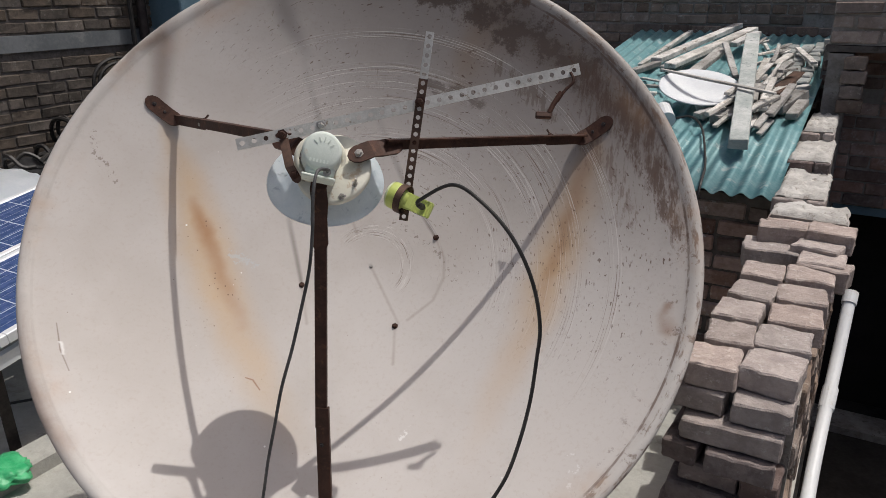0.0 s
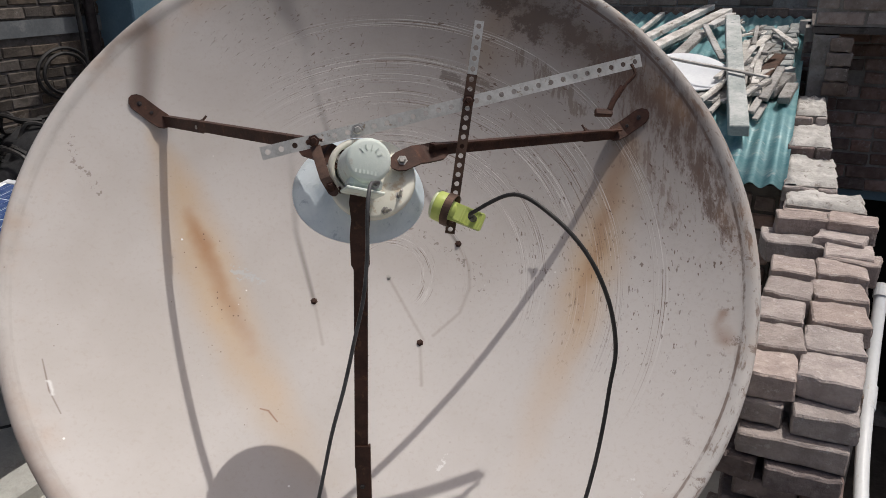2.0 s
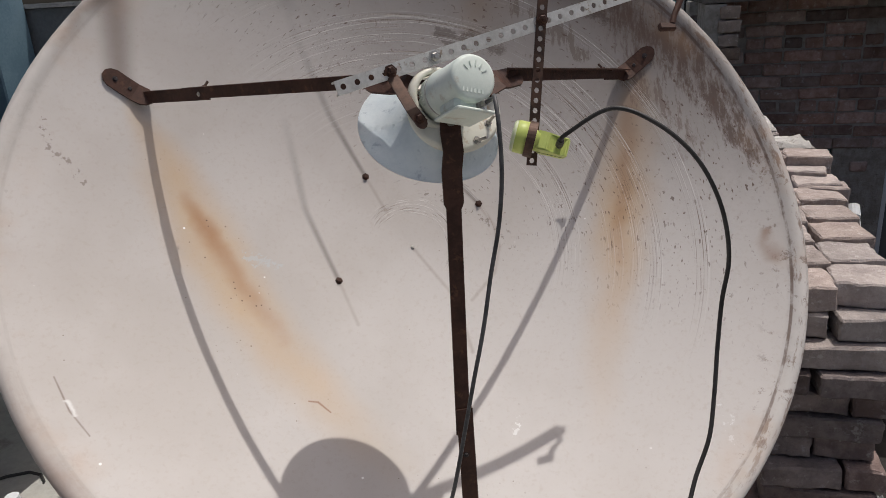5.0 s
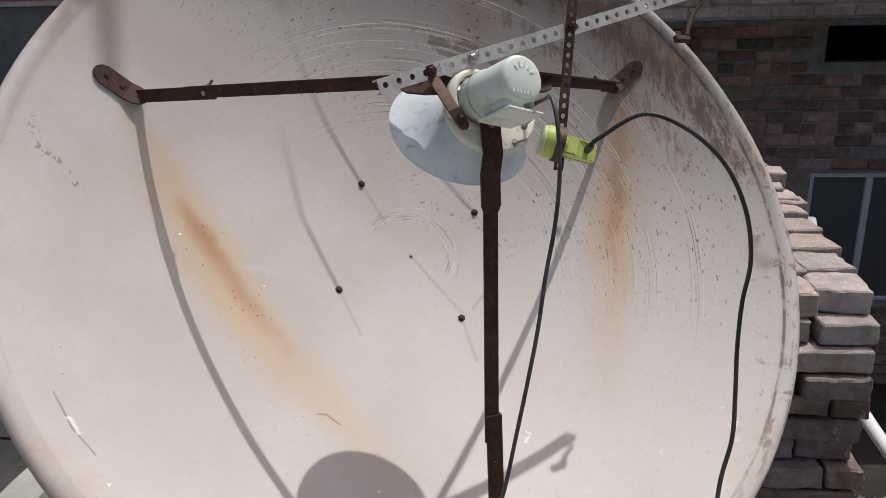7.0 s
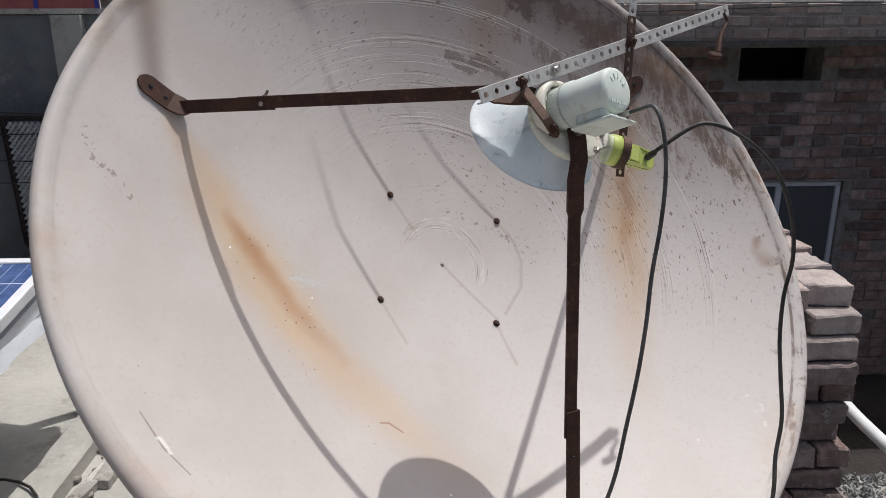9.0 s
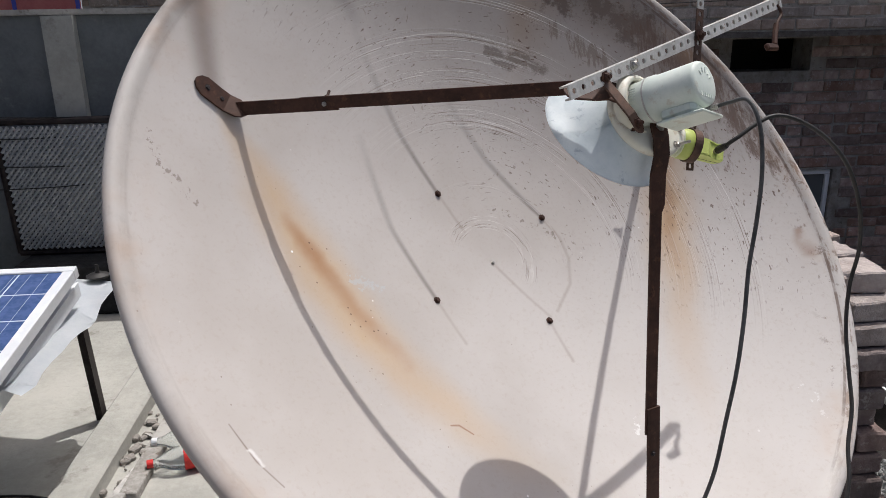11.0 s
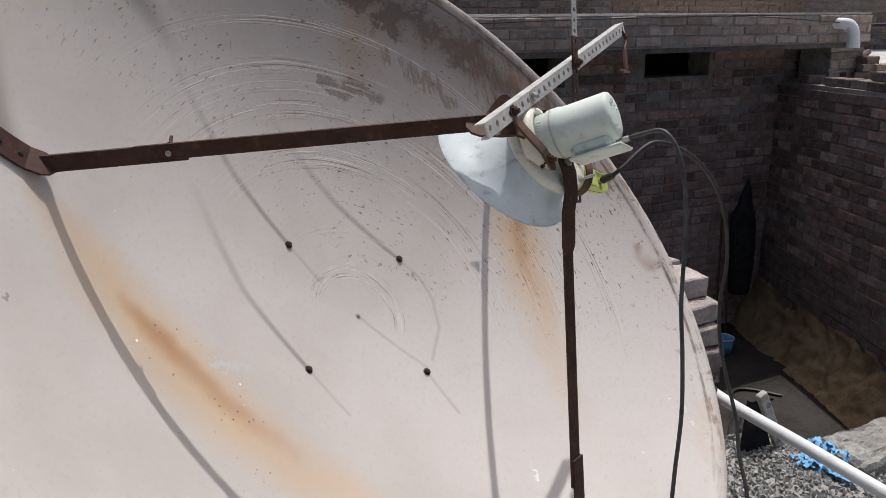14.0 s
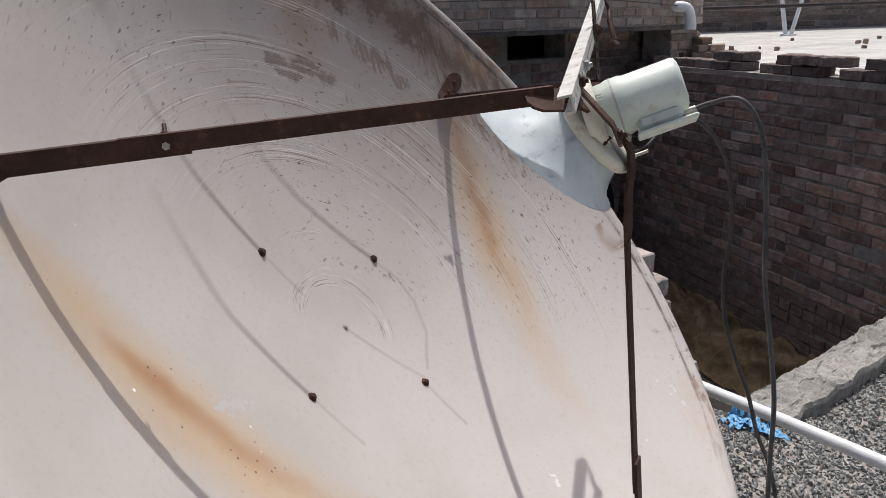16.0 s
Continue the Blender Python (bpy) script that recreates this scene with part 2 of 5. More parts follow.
    ring = n.m("MULTIPLY", n.m("MULTIPLY", bands, n.ramp(gaps, 0.36, 0.47)), n.m("MAXIMUM", side, n.m("MULTIPLY", n.ramp(rim, 0.2, 0.13), n.ramp(n.v("DOT_PRODUCT", p0, (0.6, 0.8, 0.0)), -0.03, 0.04))))
    dark_arc = n.m("MULTIPLY", ring, n.ramp(arcs, 0.57, 0.65))
    pale_arc = n.m("MULTIPLY", ring, n.ramp(arcs, 0.46, 0.36))
    col = n.mix(n.m("MULTIPLY", dark_arc, 0.92), col, (0.19, 0.14, 0.11))
    col = n.mix(n.m("MULTIPLY", pale_arc, 0.52), col, (0.68, 0.66, 0.63))
    dash = n.m("MULTIPLY", n.ramp(n.noise(1.0, 2, 0.5, n.comb(n.m("MULTIPLY", r, 130), n.m("MULTIPLY", n.m("MULTIPLY", ang, r), 45), 1.0)), 0.64, 0.69), n.m("MULTIPLY", side, n.ramp(n.noise(4.5, 3), 0.40, 0.56)))
    col = n.mix(n.m("MULTIPLY", dash, 0.85), col, (0.11, 0.065, 0.045))
    # pits of rust, thickest on one side, and flaked spots
    pit = n.m("MULTIPLY", n.ramp(n.noise(75, 3, 0.55, n.comb(x, n.m("MULTIPLY", y, 0.55), 0.0)), 0.63, 0.70), n.ramp(n.m("ADD", n.noise(3.2, 3), n.m("MULTIPLY", side, 0.26)), 0.62, 0.80))
    pit2 = n.m("MULTIPLY", n.ramp(n.voro(34), 0.09, 0.05), n.m("MULTIPLY", n.ramp(n.noise(6, 2), 0.56, 0.66), n.m("MULTIPLY_ADD", side, 0.7, 0.3)))
    col = n.mix(n.m("MULTIPLY", n.m("MAXIMUM", n.m("MULTIPLY", pit, 0.6), pit2), 0.75), col, (0.13, 0.075, 0.05))
    spots = n.m("MULTIPLY", n.ramp(n.voro(60), 0.16, 0.09), n.m("MULTIPLY", n.ramp(n.noise(10, 2), 0.48, 0.58), n.ramp(n.m("MULTIPLY", n.seg(p0, (-0.50, 0.06), (-0.36, -0.24))[0], 1.0), 0.09, 0.03)))
    col = n.mix(n.m("MULTIPLY", spots, 0.8), col, (0.12, 0.065, 0.04))
    chip = n.m("MULTIPLY", n.ramp(n.voro(21), 0.075, 0.04), n.ramp(n.noise(8, 2, 0.5, n.v("ADD", n.co, (3, 1, 2))), 0.60, 0.66))
    col = n.mix(chip, col, (0.85, 0.84, 0.82))
    grains = n.m("MULTIPLY", n.ramp(n.voro(46), 0.10, 0.05), n.ramp(n.noise(7, 3, 0.6, n.v("ADD", n.co, (7, 3, 1))), 0.56, 0.64))
    col = n.mix(n.m("MULTIPLY", grains, 0.6), col, (0.17, 0.12, 0.09))
    # worn lip: brown runs and a pressed line, heaviest on the weather side
    weather = n.m("MULTIPLY_ADD", n.ramp(n.v("DOT_PRODUCT", p0, (0.97, 0.25, 0.0)), 0.15, 0.62), 0.9, 0.1)
    edge = n.ramp(rim, 0.858, 0.874)
    along = n.noise(1.0, 5, 0.7, n.comb(n.m("MULTIPLY", ang, 9), n.m("MULTIPLY", r, 46), 5.0))
    col = n.mix(n.m("MULTIPLY", n.m("MULTIPLY", edge, n.ramp(n.noise(5, 5, 0.7), 0.30, 0.60)), 0.5), col, (0.40, 0.385, 0.365))
    col = n.mix(n.m("MULTIPLY", n.m("MULTIPLY", n.m("MULTIPLY", edge, weather), n.ramp(along, 0.52, 0.64)), 0.85), col, (0.17, 0.11, 0.08))
    col = n.mix(n.m("MULTIPLY", n.m("MULTIPLY", n.m("MULTIPLY", n.ramp(rim, 0.80, 0.86), weather), n.ramp(patch, 0.80, 1.0)), 0.7), col, (0.14, 0.085, 0.06))
    col = n.mix(n.m("MULTIPLY", n.m("MULTIPLY", n.ramp(rim, 0.80, 0.87), n.ramp(n.noise(4, 4, 0.6, n.v("ADD", n.co, (5, 5, 5))), 0.5, 0.7)), 0.35), col, (0.45, 0.27, 0.15))
    col = streak(col, [(-0.60, -0.66, .04, .2), (-0.70, -0.55, .05, .8), (-0.79, -0.42, .04, .5), (-0.86, -0.25, .025, .2)], (0.20, 0.13, 0.095), 0.75, 0.8)
    col = streak(col, [(-0.66, 0.585, .03, .8), (-0.72, 0.53, .025, .9), (-0.78, 0.44, .02, .3)], (0.16, 0.115, 0.09), 0.7, 0.9)
    line = n.m("MULTIPLY", n.ramp(n.m("ABSOLUTE", n.m("SUBTRACT", rim, 0.868)), 0.0035, 0.0015), n.m("MULTIPLY", weather, n.ramp(n.m("ADD", mid, along), 0.80, 1.05)))
    col = n.mix(n.m("MULTIPLY", line, 0.8), col, (0.13, 0.085, 0.065))
    rough = n.m("MULTIPLY_ADD", mid, 0.25, 0.42)
    hgt = n.m("ADD", n.m("MULTIPLY", n.m("SUBTRACT", pale_arc, dark_arc), 0.5), n.m("MULTIPLY", n.noise(14, 3), 0.35))
    return n.done(col, rough, n.m("ADD", hgt, n.m("MULTIPLY", fine, 0.15)), 0.0015, 0.0, 0.35, 0.5)


MAT = {
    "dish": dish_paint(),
    "rust_steel": mottled("rusty_brown_steel", (0.040, 0.019, 0.013), (0.074, 0.034, 0.023), 18, 0.6, 0.001, 120, 0.2, (0.115, 0.052, 0.03)),
    "galv": mottled("dull_galvanised_steel", (0.42, 0.41, 0.385), (0.60, 0.59, 0.565), 20, 0.5, 0.0006, 150, 0.25, (0.22, 0.155, 0.10)),
    "dark_strip": mottled("dark_oxidised_strip", (0.06, 0.038, 0.03), (0.12, 0.07, 0.05), 25, 0.6, 0.0006, 150, 0.3),
    "lnb_white": mottled("aged_white_plastic", (0.60, 0.66, 0.60), (0.70, 0.74, 0.68), 10, 0.45, 0.0004, 120, 0.0, (0.52, 0.50, 0.42)),
    "cream": mottled("cream_enamel", (0.66, 0.64, 0.54), (0.74, 0.72, 0.62), 12, 0.45, 0.0005, 90, 0.0, (0.52, 0.40, 0.26)),
    "sheet": mottled("scratched_pale_sheet", (0.70, 0.77, 0.81), (0.80, 0.86, 0.89), 16, 0.4, 0.0004, 140, 0.0, (0.50, 0.57, 0.63)),
    "lime": mottled("yellow_green_plastic", (0.45, 0.53, 0.13), (0.54, 0.61, 0.19), 14, 0.45, 0.0003, 100),
    "lime_pale": mottled("pale_horn_cap", (0.55, 0.60, 0.38), (0.62, 0.66, 0.46), 14, 0.5, 0.0003, 100),
    "rubber": mottled("black_cable_sheath", (0.02, 0.019, 0.018), (0.04, 0.037, 0.035), 30, 0.5, 0.0003, 200),
    "grey_cable": mottled("grey_cable_sheath", (0.045, 0.045, 0.045), (0.09, 0.09, 0.09), 30, 0.45, 0.0003, 200),
    "bolt": mottled("zinc_bolt", (0.35, 0.33, 0.30), (0.5, 0.48, 0.45), 60, 0.4, 0.0003, 300, 0.8, (0.2, 0.11, 0.06)),
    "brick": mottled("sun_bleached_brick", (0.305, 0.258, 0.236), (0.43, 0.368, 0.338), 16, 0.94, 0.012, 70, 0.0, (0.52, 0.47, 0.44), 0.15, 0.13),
    # lit copy of the yard brick: the sunlight is put into its colour
    "brick_lit": mottled("tan_brick_lit_tone", (0.27, 0.215, 0.188), (0.40, 0.33, 0.29), 12, 0.94, 0.010, 55, 0.0, (0.47, 0.43, 0.40), 0.12, 0.22),
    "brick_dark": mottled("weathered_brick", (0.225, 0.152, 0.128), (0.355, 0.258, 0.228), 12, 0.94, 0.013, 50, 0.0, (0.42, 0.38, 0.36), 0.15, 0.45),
    "brick_grey": mottled("dusty_brown_brick", (0.185, 0.145, 0.12), (0.285, 0.225, 0.188), 12, 0.92, 0.008, 50, 0.0, (0.38, 0.35, 0.31), 0.15, 0.30),
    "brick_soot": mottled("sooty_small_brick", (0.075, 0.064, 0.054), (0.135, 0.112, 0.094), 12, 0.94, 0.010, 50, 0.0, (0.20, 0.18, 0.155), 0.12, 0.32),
    # darker copy of the brick: shade on the lower courses put into its colour
    "brick_shaded": mottled("shaded_purple_brown_brick", (0.135, 0.105, 0.098), (0.225, 0.178, 0.165), 16, 0.94, 0.012, 60, 0.0, (0.30, 0.265, 0.25), 0.12, 0.25),
    "mortar": mottled("crumbling_mortar", (0.22, 0.20, 0.18), (0.35, 0.33, 0.305), 9, 0.95, 0.012, 45, 0.0, (0.14, 0.12, 0.105), 0.1),
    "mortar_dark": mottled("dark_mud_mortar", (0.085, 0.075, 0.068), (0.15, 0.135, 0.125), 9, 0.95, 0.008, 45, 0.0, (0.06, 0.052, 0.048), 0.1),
    "lime_mortar": mottled("whitened_mortar_cap", (0.38, 0.36, 0.33), (0.52, 0.50, 0.47), 8, 0.95, 0.012, 40, 0.0, (0.28, 0.25, 0.22), 0.1),
    "concrete": mottled("dusty_roof_concrete", (0.33, 0.325, 0.295), (0.43, 0.42, 0.385), 2.5, 0.95, 0.006, 35, 0.0, (0.25, 0.24, 0.21), 0.1),
    "render": mottled("grey_cement_render", (0.13, 0.14, 0.145), (0.19, 0.20, 0.205), 3, 0.95, 0.004, 40, 0.0, (0.24, 0.245, 0.24), 0.1),
    "earth": mottled("yellow_clay_earth", (0.20, 0.145, 0.085), (0.29, 0.21, 0.125), 6, 0.97, 0.02, 40, 0.0, (0.18, 0.13, 0.08), 0.1),
    # the yard floor's shade is painted in as a near-black ground colour
    "shaded_ground": mottled("shade_toned_ground", (0.030, 0.027, 0.025), (0.060, 0.054, 0.05), 2, 0.97, 0.01, 30, 0.0, None, 0.1),
    "tin": mottled("blue_green_painted_tin", (0.10, 0.245, 0.265), (0.20, 0.345, 0.36), 5, 0.5, 0.001, 60, 0.1, (0.36, 0.43, 0.43)),
    "cap": mottled("worn_mortar_top", (0.36, 0.345, 0.32), (0.54, 0.52, 0.49), 9, 0.95, 0.014, 42, 0.0, (0.20, 0.175, 0.155), 0.1),
    "terrace": mottled("sun_bleached_screed", (0.42, 0.41, 0.39), (0.56, 0.55, 0.53), 3, 0.95, 0.006, 35, 0.0, (0.34, 0.32, 0.29), 0.1),
    "kerb": mottled("rough_weathered_cement", (0.22, 0.215, 0.20), (0.36, 0.35, 0.325), 5, 0.95, 0.02, 38, 0.0, (0.15, 0.14, 0.125), 0.1),
    "tile": mottled("grey_roof_tile", (0.26, 0.28, 0.27), (0.38, 0.39, 0.375), 9, 0.9, 0.004, 60, 0.0, (0.18, 0.17, 0.15), 0.15, 0.3),
    "wood": mottled("bleached_scrap_wood", (0.31, 0.295, 0.27), (0.60, 0.58, 0.55), 7, 0.9, 0.005, 70, 0.0, (0.16, 0.125, 0.10), 0.15, 0.42),
    "beam": mottled("mossy_grey_beam", (0.33, 0.36, 0.345), (0.54, 0.55, 0.53), 9, 0.9, 0.005, 60, 0.0, (0.22, 0.25, 0.24), 0.15),
    "pvc": mottled("white_pvc_pipe", (0.64, 0.655, 0.66), (0.72, 0.735, 0.74), 6, 0.4, 0.0003, 80, 0.0, (0.58, 0.57, 0.53)),
    "white_steel": mottled("chalky_white_paint", (0.62, 0.64, 0.66), (0.72, 0.74, 0.75), 7, 0.6, 0.0004, 90),
    "alu": mottled("white_coated_aluminium", (0.66, 0.68, 0.70), (0.74, 0.76, 0.78), 12, 0.35, 0.0003, 90, 0.1),
    "steel_leg": mottled("dark_painted_angle", (0.025, 0.02, 0.02), (0.05, 0.04, 0.038), 20, 0.5, 0.0005, 90, 0.3),
    "black_cloth": mottled("black_heap", (0.012, 0.012, 0.013), (0.03, 0.03, 0.032), 14, 0.9, 0.006, 60),
    "cord": mottled("grey_white_webbing", (0.30, 0.31, 0.32), (0.42, 0.43, 0.44), 30, 0.9, 0.001, 150),
    "paint_blue": mottled("faded_blue_paint", (0.10, 0.17, 0.22), (0.15, 0.23, 0.28), 4, 0.7, 0.001, 60),
    "banner_white": mottled("white_painted_board", (0.62, 0.66, 0.72), (0.70, 0.73, 0.78), 5, 0.8, 0.001, 60),
    "banner_red": mottled("red_painted_board", (0.35, 0.10, 0.10), (0.42, 0.14, 0.13), 5, 0.8, 0.001, 60),
    "banner_blue": mottled("blue_painted_board", (0.05, 0.06, 0.30), (0.08, 0.09, 0.36), 5, 0.8, 0.001, 60),
    "green_film": mottled("green_plastic_film", (0.03, 0.34, 0.13), (0.10, 0.48, 0.22), 20, 0.3, 0.004, 60),
    "blue_film": mottled("light_blue_plastic_film", (0.06, 0.25, 0.50), (0.20, 0.43, 0.66), 20, 0.35, 0.004, 60),
    "red_label": mottled("red_wrapper", (0.55, 0.03, 0.03), (0.62, 0.05, 0.04), 10, 0.4, 0.0003, 60),
    "blue_label": mottled("blue_wrapper", (0.05, 0.20, 0.50), (0.08, 0.26, 0.58), 10, 0.4, 0.0003, 60),
    "white_print": mottled("white_print", (0.75, 0.75, 0.75), (0.8, 0.8, 0.8), 10, 0.5, 0.0002, 60),
    "paper": mottled("white_plastic_sheet", (0.66, 0.70, 0.74), (0.74, 0.77, 0.80), 5, 0.6, 0.003, 50),
    "gravel": mottled("crushed_grey_stone", (0.19, 0.195, 0.19), (0.31, 0.315, 0.305), 20, 0.9, 0.002, 90, 0.0, (0.46, 0.46, 0.44), 0.2, 0.4, True),
    # near-black colour stands in for the darkness inside the room
    "hole": mottled("painted_room_dark", (0.02, 0.018, 0.016), (0.03, 0.027, 0.025), 5, 0.95, 0.002, 40),
}


def plain(name, color, rough=0.4, metal=0.0, transmission=0.0, alpha=1.0):
    n = Nodes(name)
    n.bsdf.inputs["Transmission Weight"].default_value = transmission
    n.bsdf.inputs["IOR"].default_value = 1.45
    v = n.noise(8, 3)
    return n.done(color, n.m("MULTIPLY_ADD", v, 0.1, rough), None, 0, metal)


MAT["clear"] = plain("clear_bottle_plastic", (0.92, 0.96, 0.96), 0.05, 0.0, 0.92)
MAT["glass"] = plain("dusty_window_glass", (0.11, 0.12, 0.125), 0.3)


def cell_material():
    n = Nodes("blue_solar_cells")
    x, y, _ = n.sep(n.co)
    gx = n.m("PINGPONG", n.m("ADD", x, 10.0), 0.078)
    gy = n.m("PINGPONG", n.m("ADD", y, 10.0), 0.078)
    line = n.m("MAXIMUM", n.ramp(gx, 0.0035, 0.0015), n.ramp(gy, 0.0035, 0.0015))
    bus = n.ramp(n.m("PINGPONG", n.m("ADD", x, 10.013), 0.026), 0.0012, 0.0006)
    col = n.mix(n.ramp(n.noise(30, 5), 0.4, 0.6), (0.035, 0.07, 0.18), (0.06, 0.10, 0.24))
    col = n.mix(n.m("MAXIMUM", line, n.m("MULTIPLY", bus, 0.6)), col, (0.55, 0.62, 0.70))
    return n.done(col, 0.18, None, 0, 0.0, 0.5)


MAT["cells"] = cell_material()


# ---------------------------------------------------------------- mesh helpers
def finish(bm, name, mat, smooth=False):
    me = bpy.data.meshes.new(name)
    bmesh.ops.recalc_face_normals(bm, faces=bm.faces)
    bm.to_mesh(me)
    bm.free()
    me.materials.append(MAT[mat])
    if smooth:
        me.polygons.foreach_set("use_smooth", [True] * len(me.polygons))
    return me


def part(name, bm, mat, parent, label="", smooth=False, at=None):
    ob = new(name, finish(bm, name, mat, smooth))
    ob.parent = parent
    if at is not None:
        ob.matrix_basis = at
    return tagged(ob, label) if label else ob


def thing(name, m, label, category, group="", kind=""):
    ob = new(name)
    ob.empty_display_size = 0.05
    ob.matrix_basis = m
    return tagged(ob, label, category, group, kind)


def solid(name, bm, mat, m, label, category, group="", kind="", smooth=False):
    ob = new(name, finish(bm, name, mat, smooth))
    ob.matrix_basis = m
    return tagged(ob, label, category, group, kind)


def box(bm, x0, x1, y0, y1, z0, z1, bevel=0.0, jitter=0.0):
    vs = [bm.verts.new((x, y, z)) for x in (x0, x1) for y in (y0, y1) for z in (z0, z1)]
    fs = [bm.faces.new([vs[i] for i in f]) for f in ((0, 1, 3, 2), (4, 6, 7, 5), (0, 4, 5, 1), (2, 3, 7, 6), (0, 2, 6, 4), (1, 5, 7, 3))]
    if jitter:
        for v in vs:
            v.co += Vector([random.uniform(-jitter, jitter) for _ in range(3)])
    if bevel:
        bmesh.ops.bevel(bm, geom=list({e for f in fs for e in f.edges}), offset=bevel, segments=1, affect="EDGES")
    return vs


def boxed(*a, **k):
    bm = bmesh.new()
    box(bm, *a, **k)
    return bm


def lathe(profile, segs=32, arc=2 * math.pi, start=0.0):
    """Turns (r, z) pairs about the z axis."""
    bm = bmesh.new()
    full = arc > 6.28
    cols = []
    for i in range(segs if full else segs + 1):
        a = start + arc * i / segs
        cols.append([bm.verts.new((r * math.cos(a), r * math.sin(a), z)) for r, z in profile])
    n = len(cols)
    for i in range(n if full else n - 1):
        a, b = cols[i], cols[(i + 1) % n]
        for k in range(len(profile) - 1):
            bm.faces.new((a[k], b[k], b[k + 1], a[k + 1]))
    bmesh.ops.remove_doubles(bm, verts=bm.verts, dist=1e-6)
    return bm


def frame_between(a, b, up=(0, 0, 1)):
    """A matrix at a whose x runs to b and whose z is near up."""
    a, b = Vector(a), Vector(b)
    x = (b - a).normalized()
    z = Vector(up)
    z = (z - x * z.dot(x)).normalized()
    return Matrix.Translation(a) @ Matrix((x, z.cross(x), z)).transposed().to_4x4()


def angle_bar(a, b, up, w=0.03, d=0.022, t=0.004, bm=None):
    """An L section from a to b: a web w wide along up, and a flange d deep."""
    bm = bm or bmesh.new()
    m, length = frame_between(a, b, up), (Vector(b) - Vector(a)).length
    prof = [(0, -w / 2), (t, -w / 2), (t, w / 2 - t), (d, w / 2 - t), (d, w / 2), (0, w / 2)]
    ends = [[bm.verts.new(m @ Vector((x, y, z))) for y, z in prof] for x in (0, length)]
    for i in range(6):
        bm.faces.new((ends[0][i], ends[1][i], ends[1][(i + 1) % 6], ends[0][(i + 1) % 6]))
    bm.faces.new(ends[0])
    bm.faces.new(ends[1])
    return bm


def flat_bar(points, normal, w=0.03, t=0.004, round_ends=True):
    """A bent flat strip through the points, w wide; the width lies across the run and the normal."""
    bm = bmesh.new()
    pts = [Vector(p) for p in points]
    rows = []
    for i, p in enumerate(pts):
        d = (pts[min(i + 1, len(pts) - 1)] - pts[max(i - 1, 0)]).normalized()
        nn = Vector(normal[i] if isinstance(normal, list) else normal)
        nn = (nn - d * nn.dot(d)).normalized()
        s = d.cross(nn)
        rows.append((p, s, nn, d))
    if round_ends:
        for end, sign in ((0, -1), (-1, 1)):
            p, s, nn, d = rows[end]
            cap = [(p + d * sign * w * 0.32, s * 0.72, nn, d), (p + d * sign * w * 0.5, s * 0.25, nn, d)]
            rows = cap[::-1] + rows if end == 0 else rows + cap
    rings = [[bm.verts.new(p + s * (w / 2) * k + nn * (t / 2) * j) for k, j in ((-1, -1), (1, -1), (1, 1), (-1, 1))] for p, s, nn, d in rows]
    for a, b in zip(rings, rings[1:]):
        for i in range(4):
            bm.faces.new((a[i], b[i], b[(i + 1) % 4], a[(i + 1) % 4]))
    bm.faces.new(rings[0])
    bm.faces.new(rings[-1])
    return bm


def perforated(length, w=0.03, t=0.003, pitch=0.03, hole=0.0075, flange=0.0, bm=None, m=Matrix()):
    """A strip along x, width along z, with round holes through it, and perhaps a flange behind its upper edge."""
    bm = bm or bmesh.new()
    cells = max(1, round(length / pitch))
    pitch = length / cells
    hw, hp = w / 2, pitch / 2
    square = [(hp, 0), (hp, hw), (0, hw), (-hp, hw), (-hp, 0), (-hp, -hw), (0, -hw), (hp, -hw)]
    for c in range(cells):
        cx = pitch * (c + 0.5)
        sides = []
        for y in (-t / 2, t / 2):
            out = [bm.verts.new(m @ Vector((cx + x, y, z))) for x, z in square]
            inn = [bm.verts.new(m @ Vector((cx + hole * math.cos(k * math.pi / 4), y, hole * math.sin(k * math.pi / 4)))) for k in range(8)]
            for k in range(8):
                bm.faces.new((out[k], out[(k + 1) % 8], inn[(k + 1) % 8], inn[k]))
            sides.append((out, inn))
        for k in range(8):
            bm.faces.new((sides[0][1][k], sides[0][1][(k + 1) % 8], sides[1][1][(k + 1) % 8], sides[1][1][k]))
        for k in (1, 2, 5, 6):
            bm.faces.new((sides[0][0][k], sides[0][0][(k + 1) % 8], sides[1][0][(k + 1) % 8], sides[1][0][k]))
        if c in (0, cells - 1):
            for k in ((3, 4) if c == 0 else (7, 0)):
                bm.faces.new((sides[0][0][k], sides[0][0][(k + 1) % 8], sides[1][0][(k + 1) % 8], sides[1][0][k]))
    if flange:
        vs = box(bm, 0, length, t / 2, flange, hw - t, hw)
        vs += box(bm, 0, length, t / 2, flange * 0.7, -hw, -hw + t)
        for v in vs:
            v.co = m @ v.co
    bmesh.ops.remove_doubles(bm, verts=bm.verts, dist=1e-5)
    return bm


def smooth_path(pts, n=6):
    pts = [Vector(p) for p in pts]
    out = []
    for i in range(len(pts) - 1):
        a, b, c, d = pts[max(i - 1, 0)], pts[i], pts[i + 1], pts[min(i + 2, len(pts) - 1)]
        for k in range(n):
            t = k / n
            out.append(0.5 * (2 * b + (c - a) * t + (2 * a - 5 * b + 4 * c - d) * t * t + (3 * b - a - 3 * c + d) * t ** 3))
    return out + [pts[-1]]


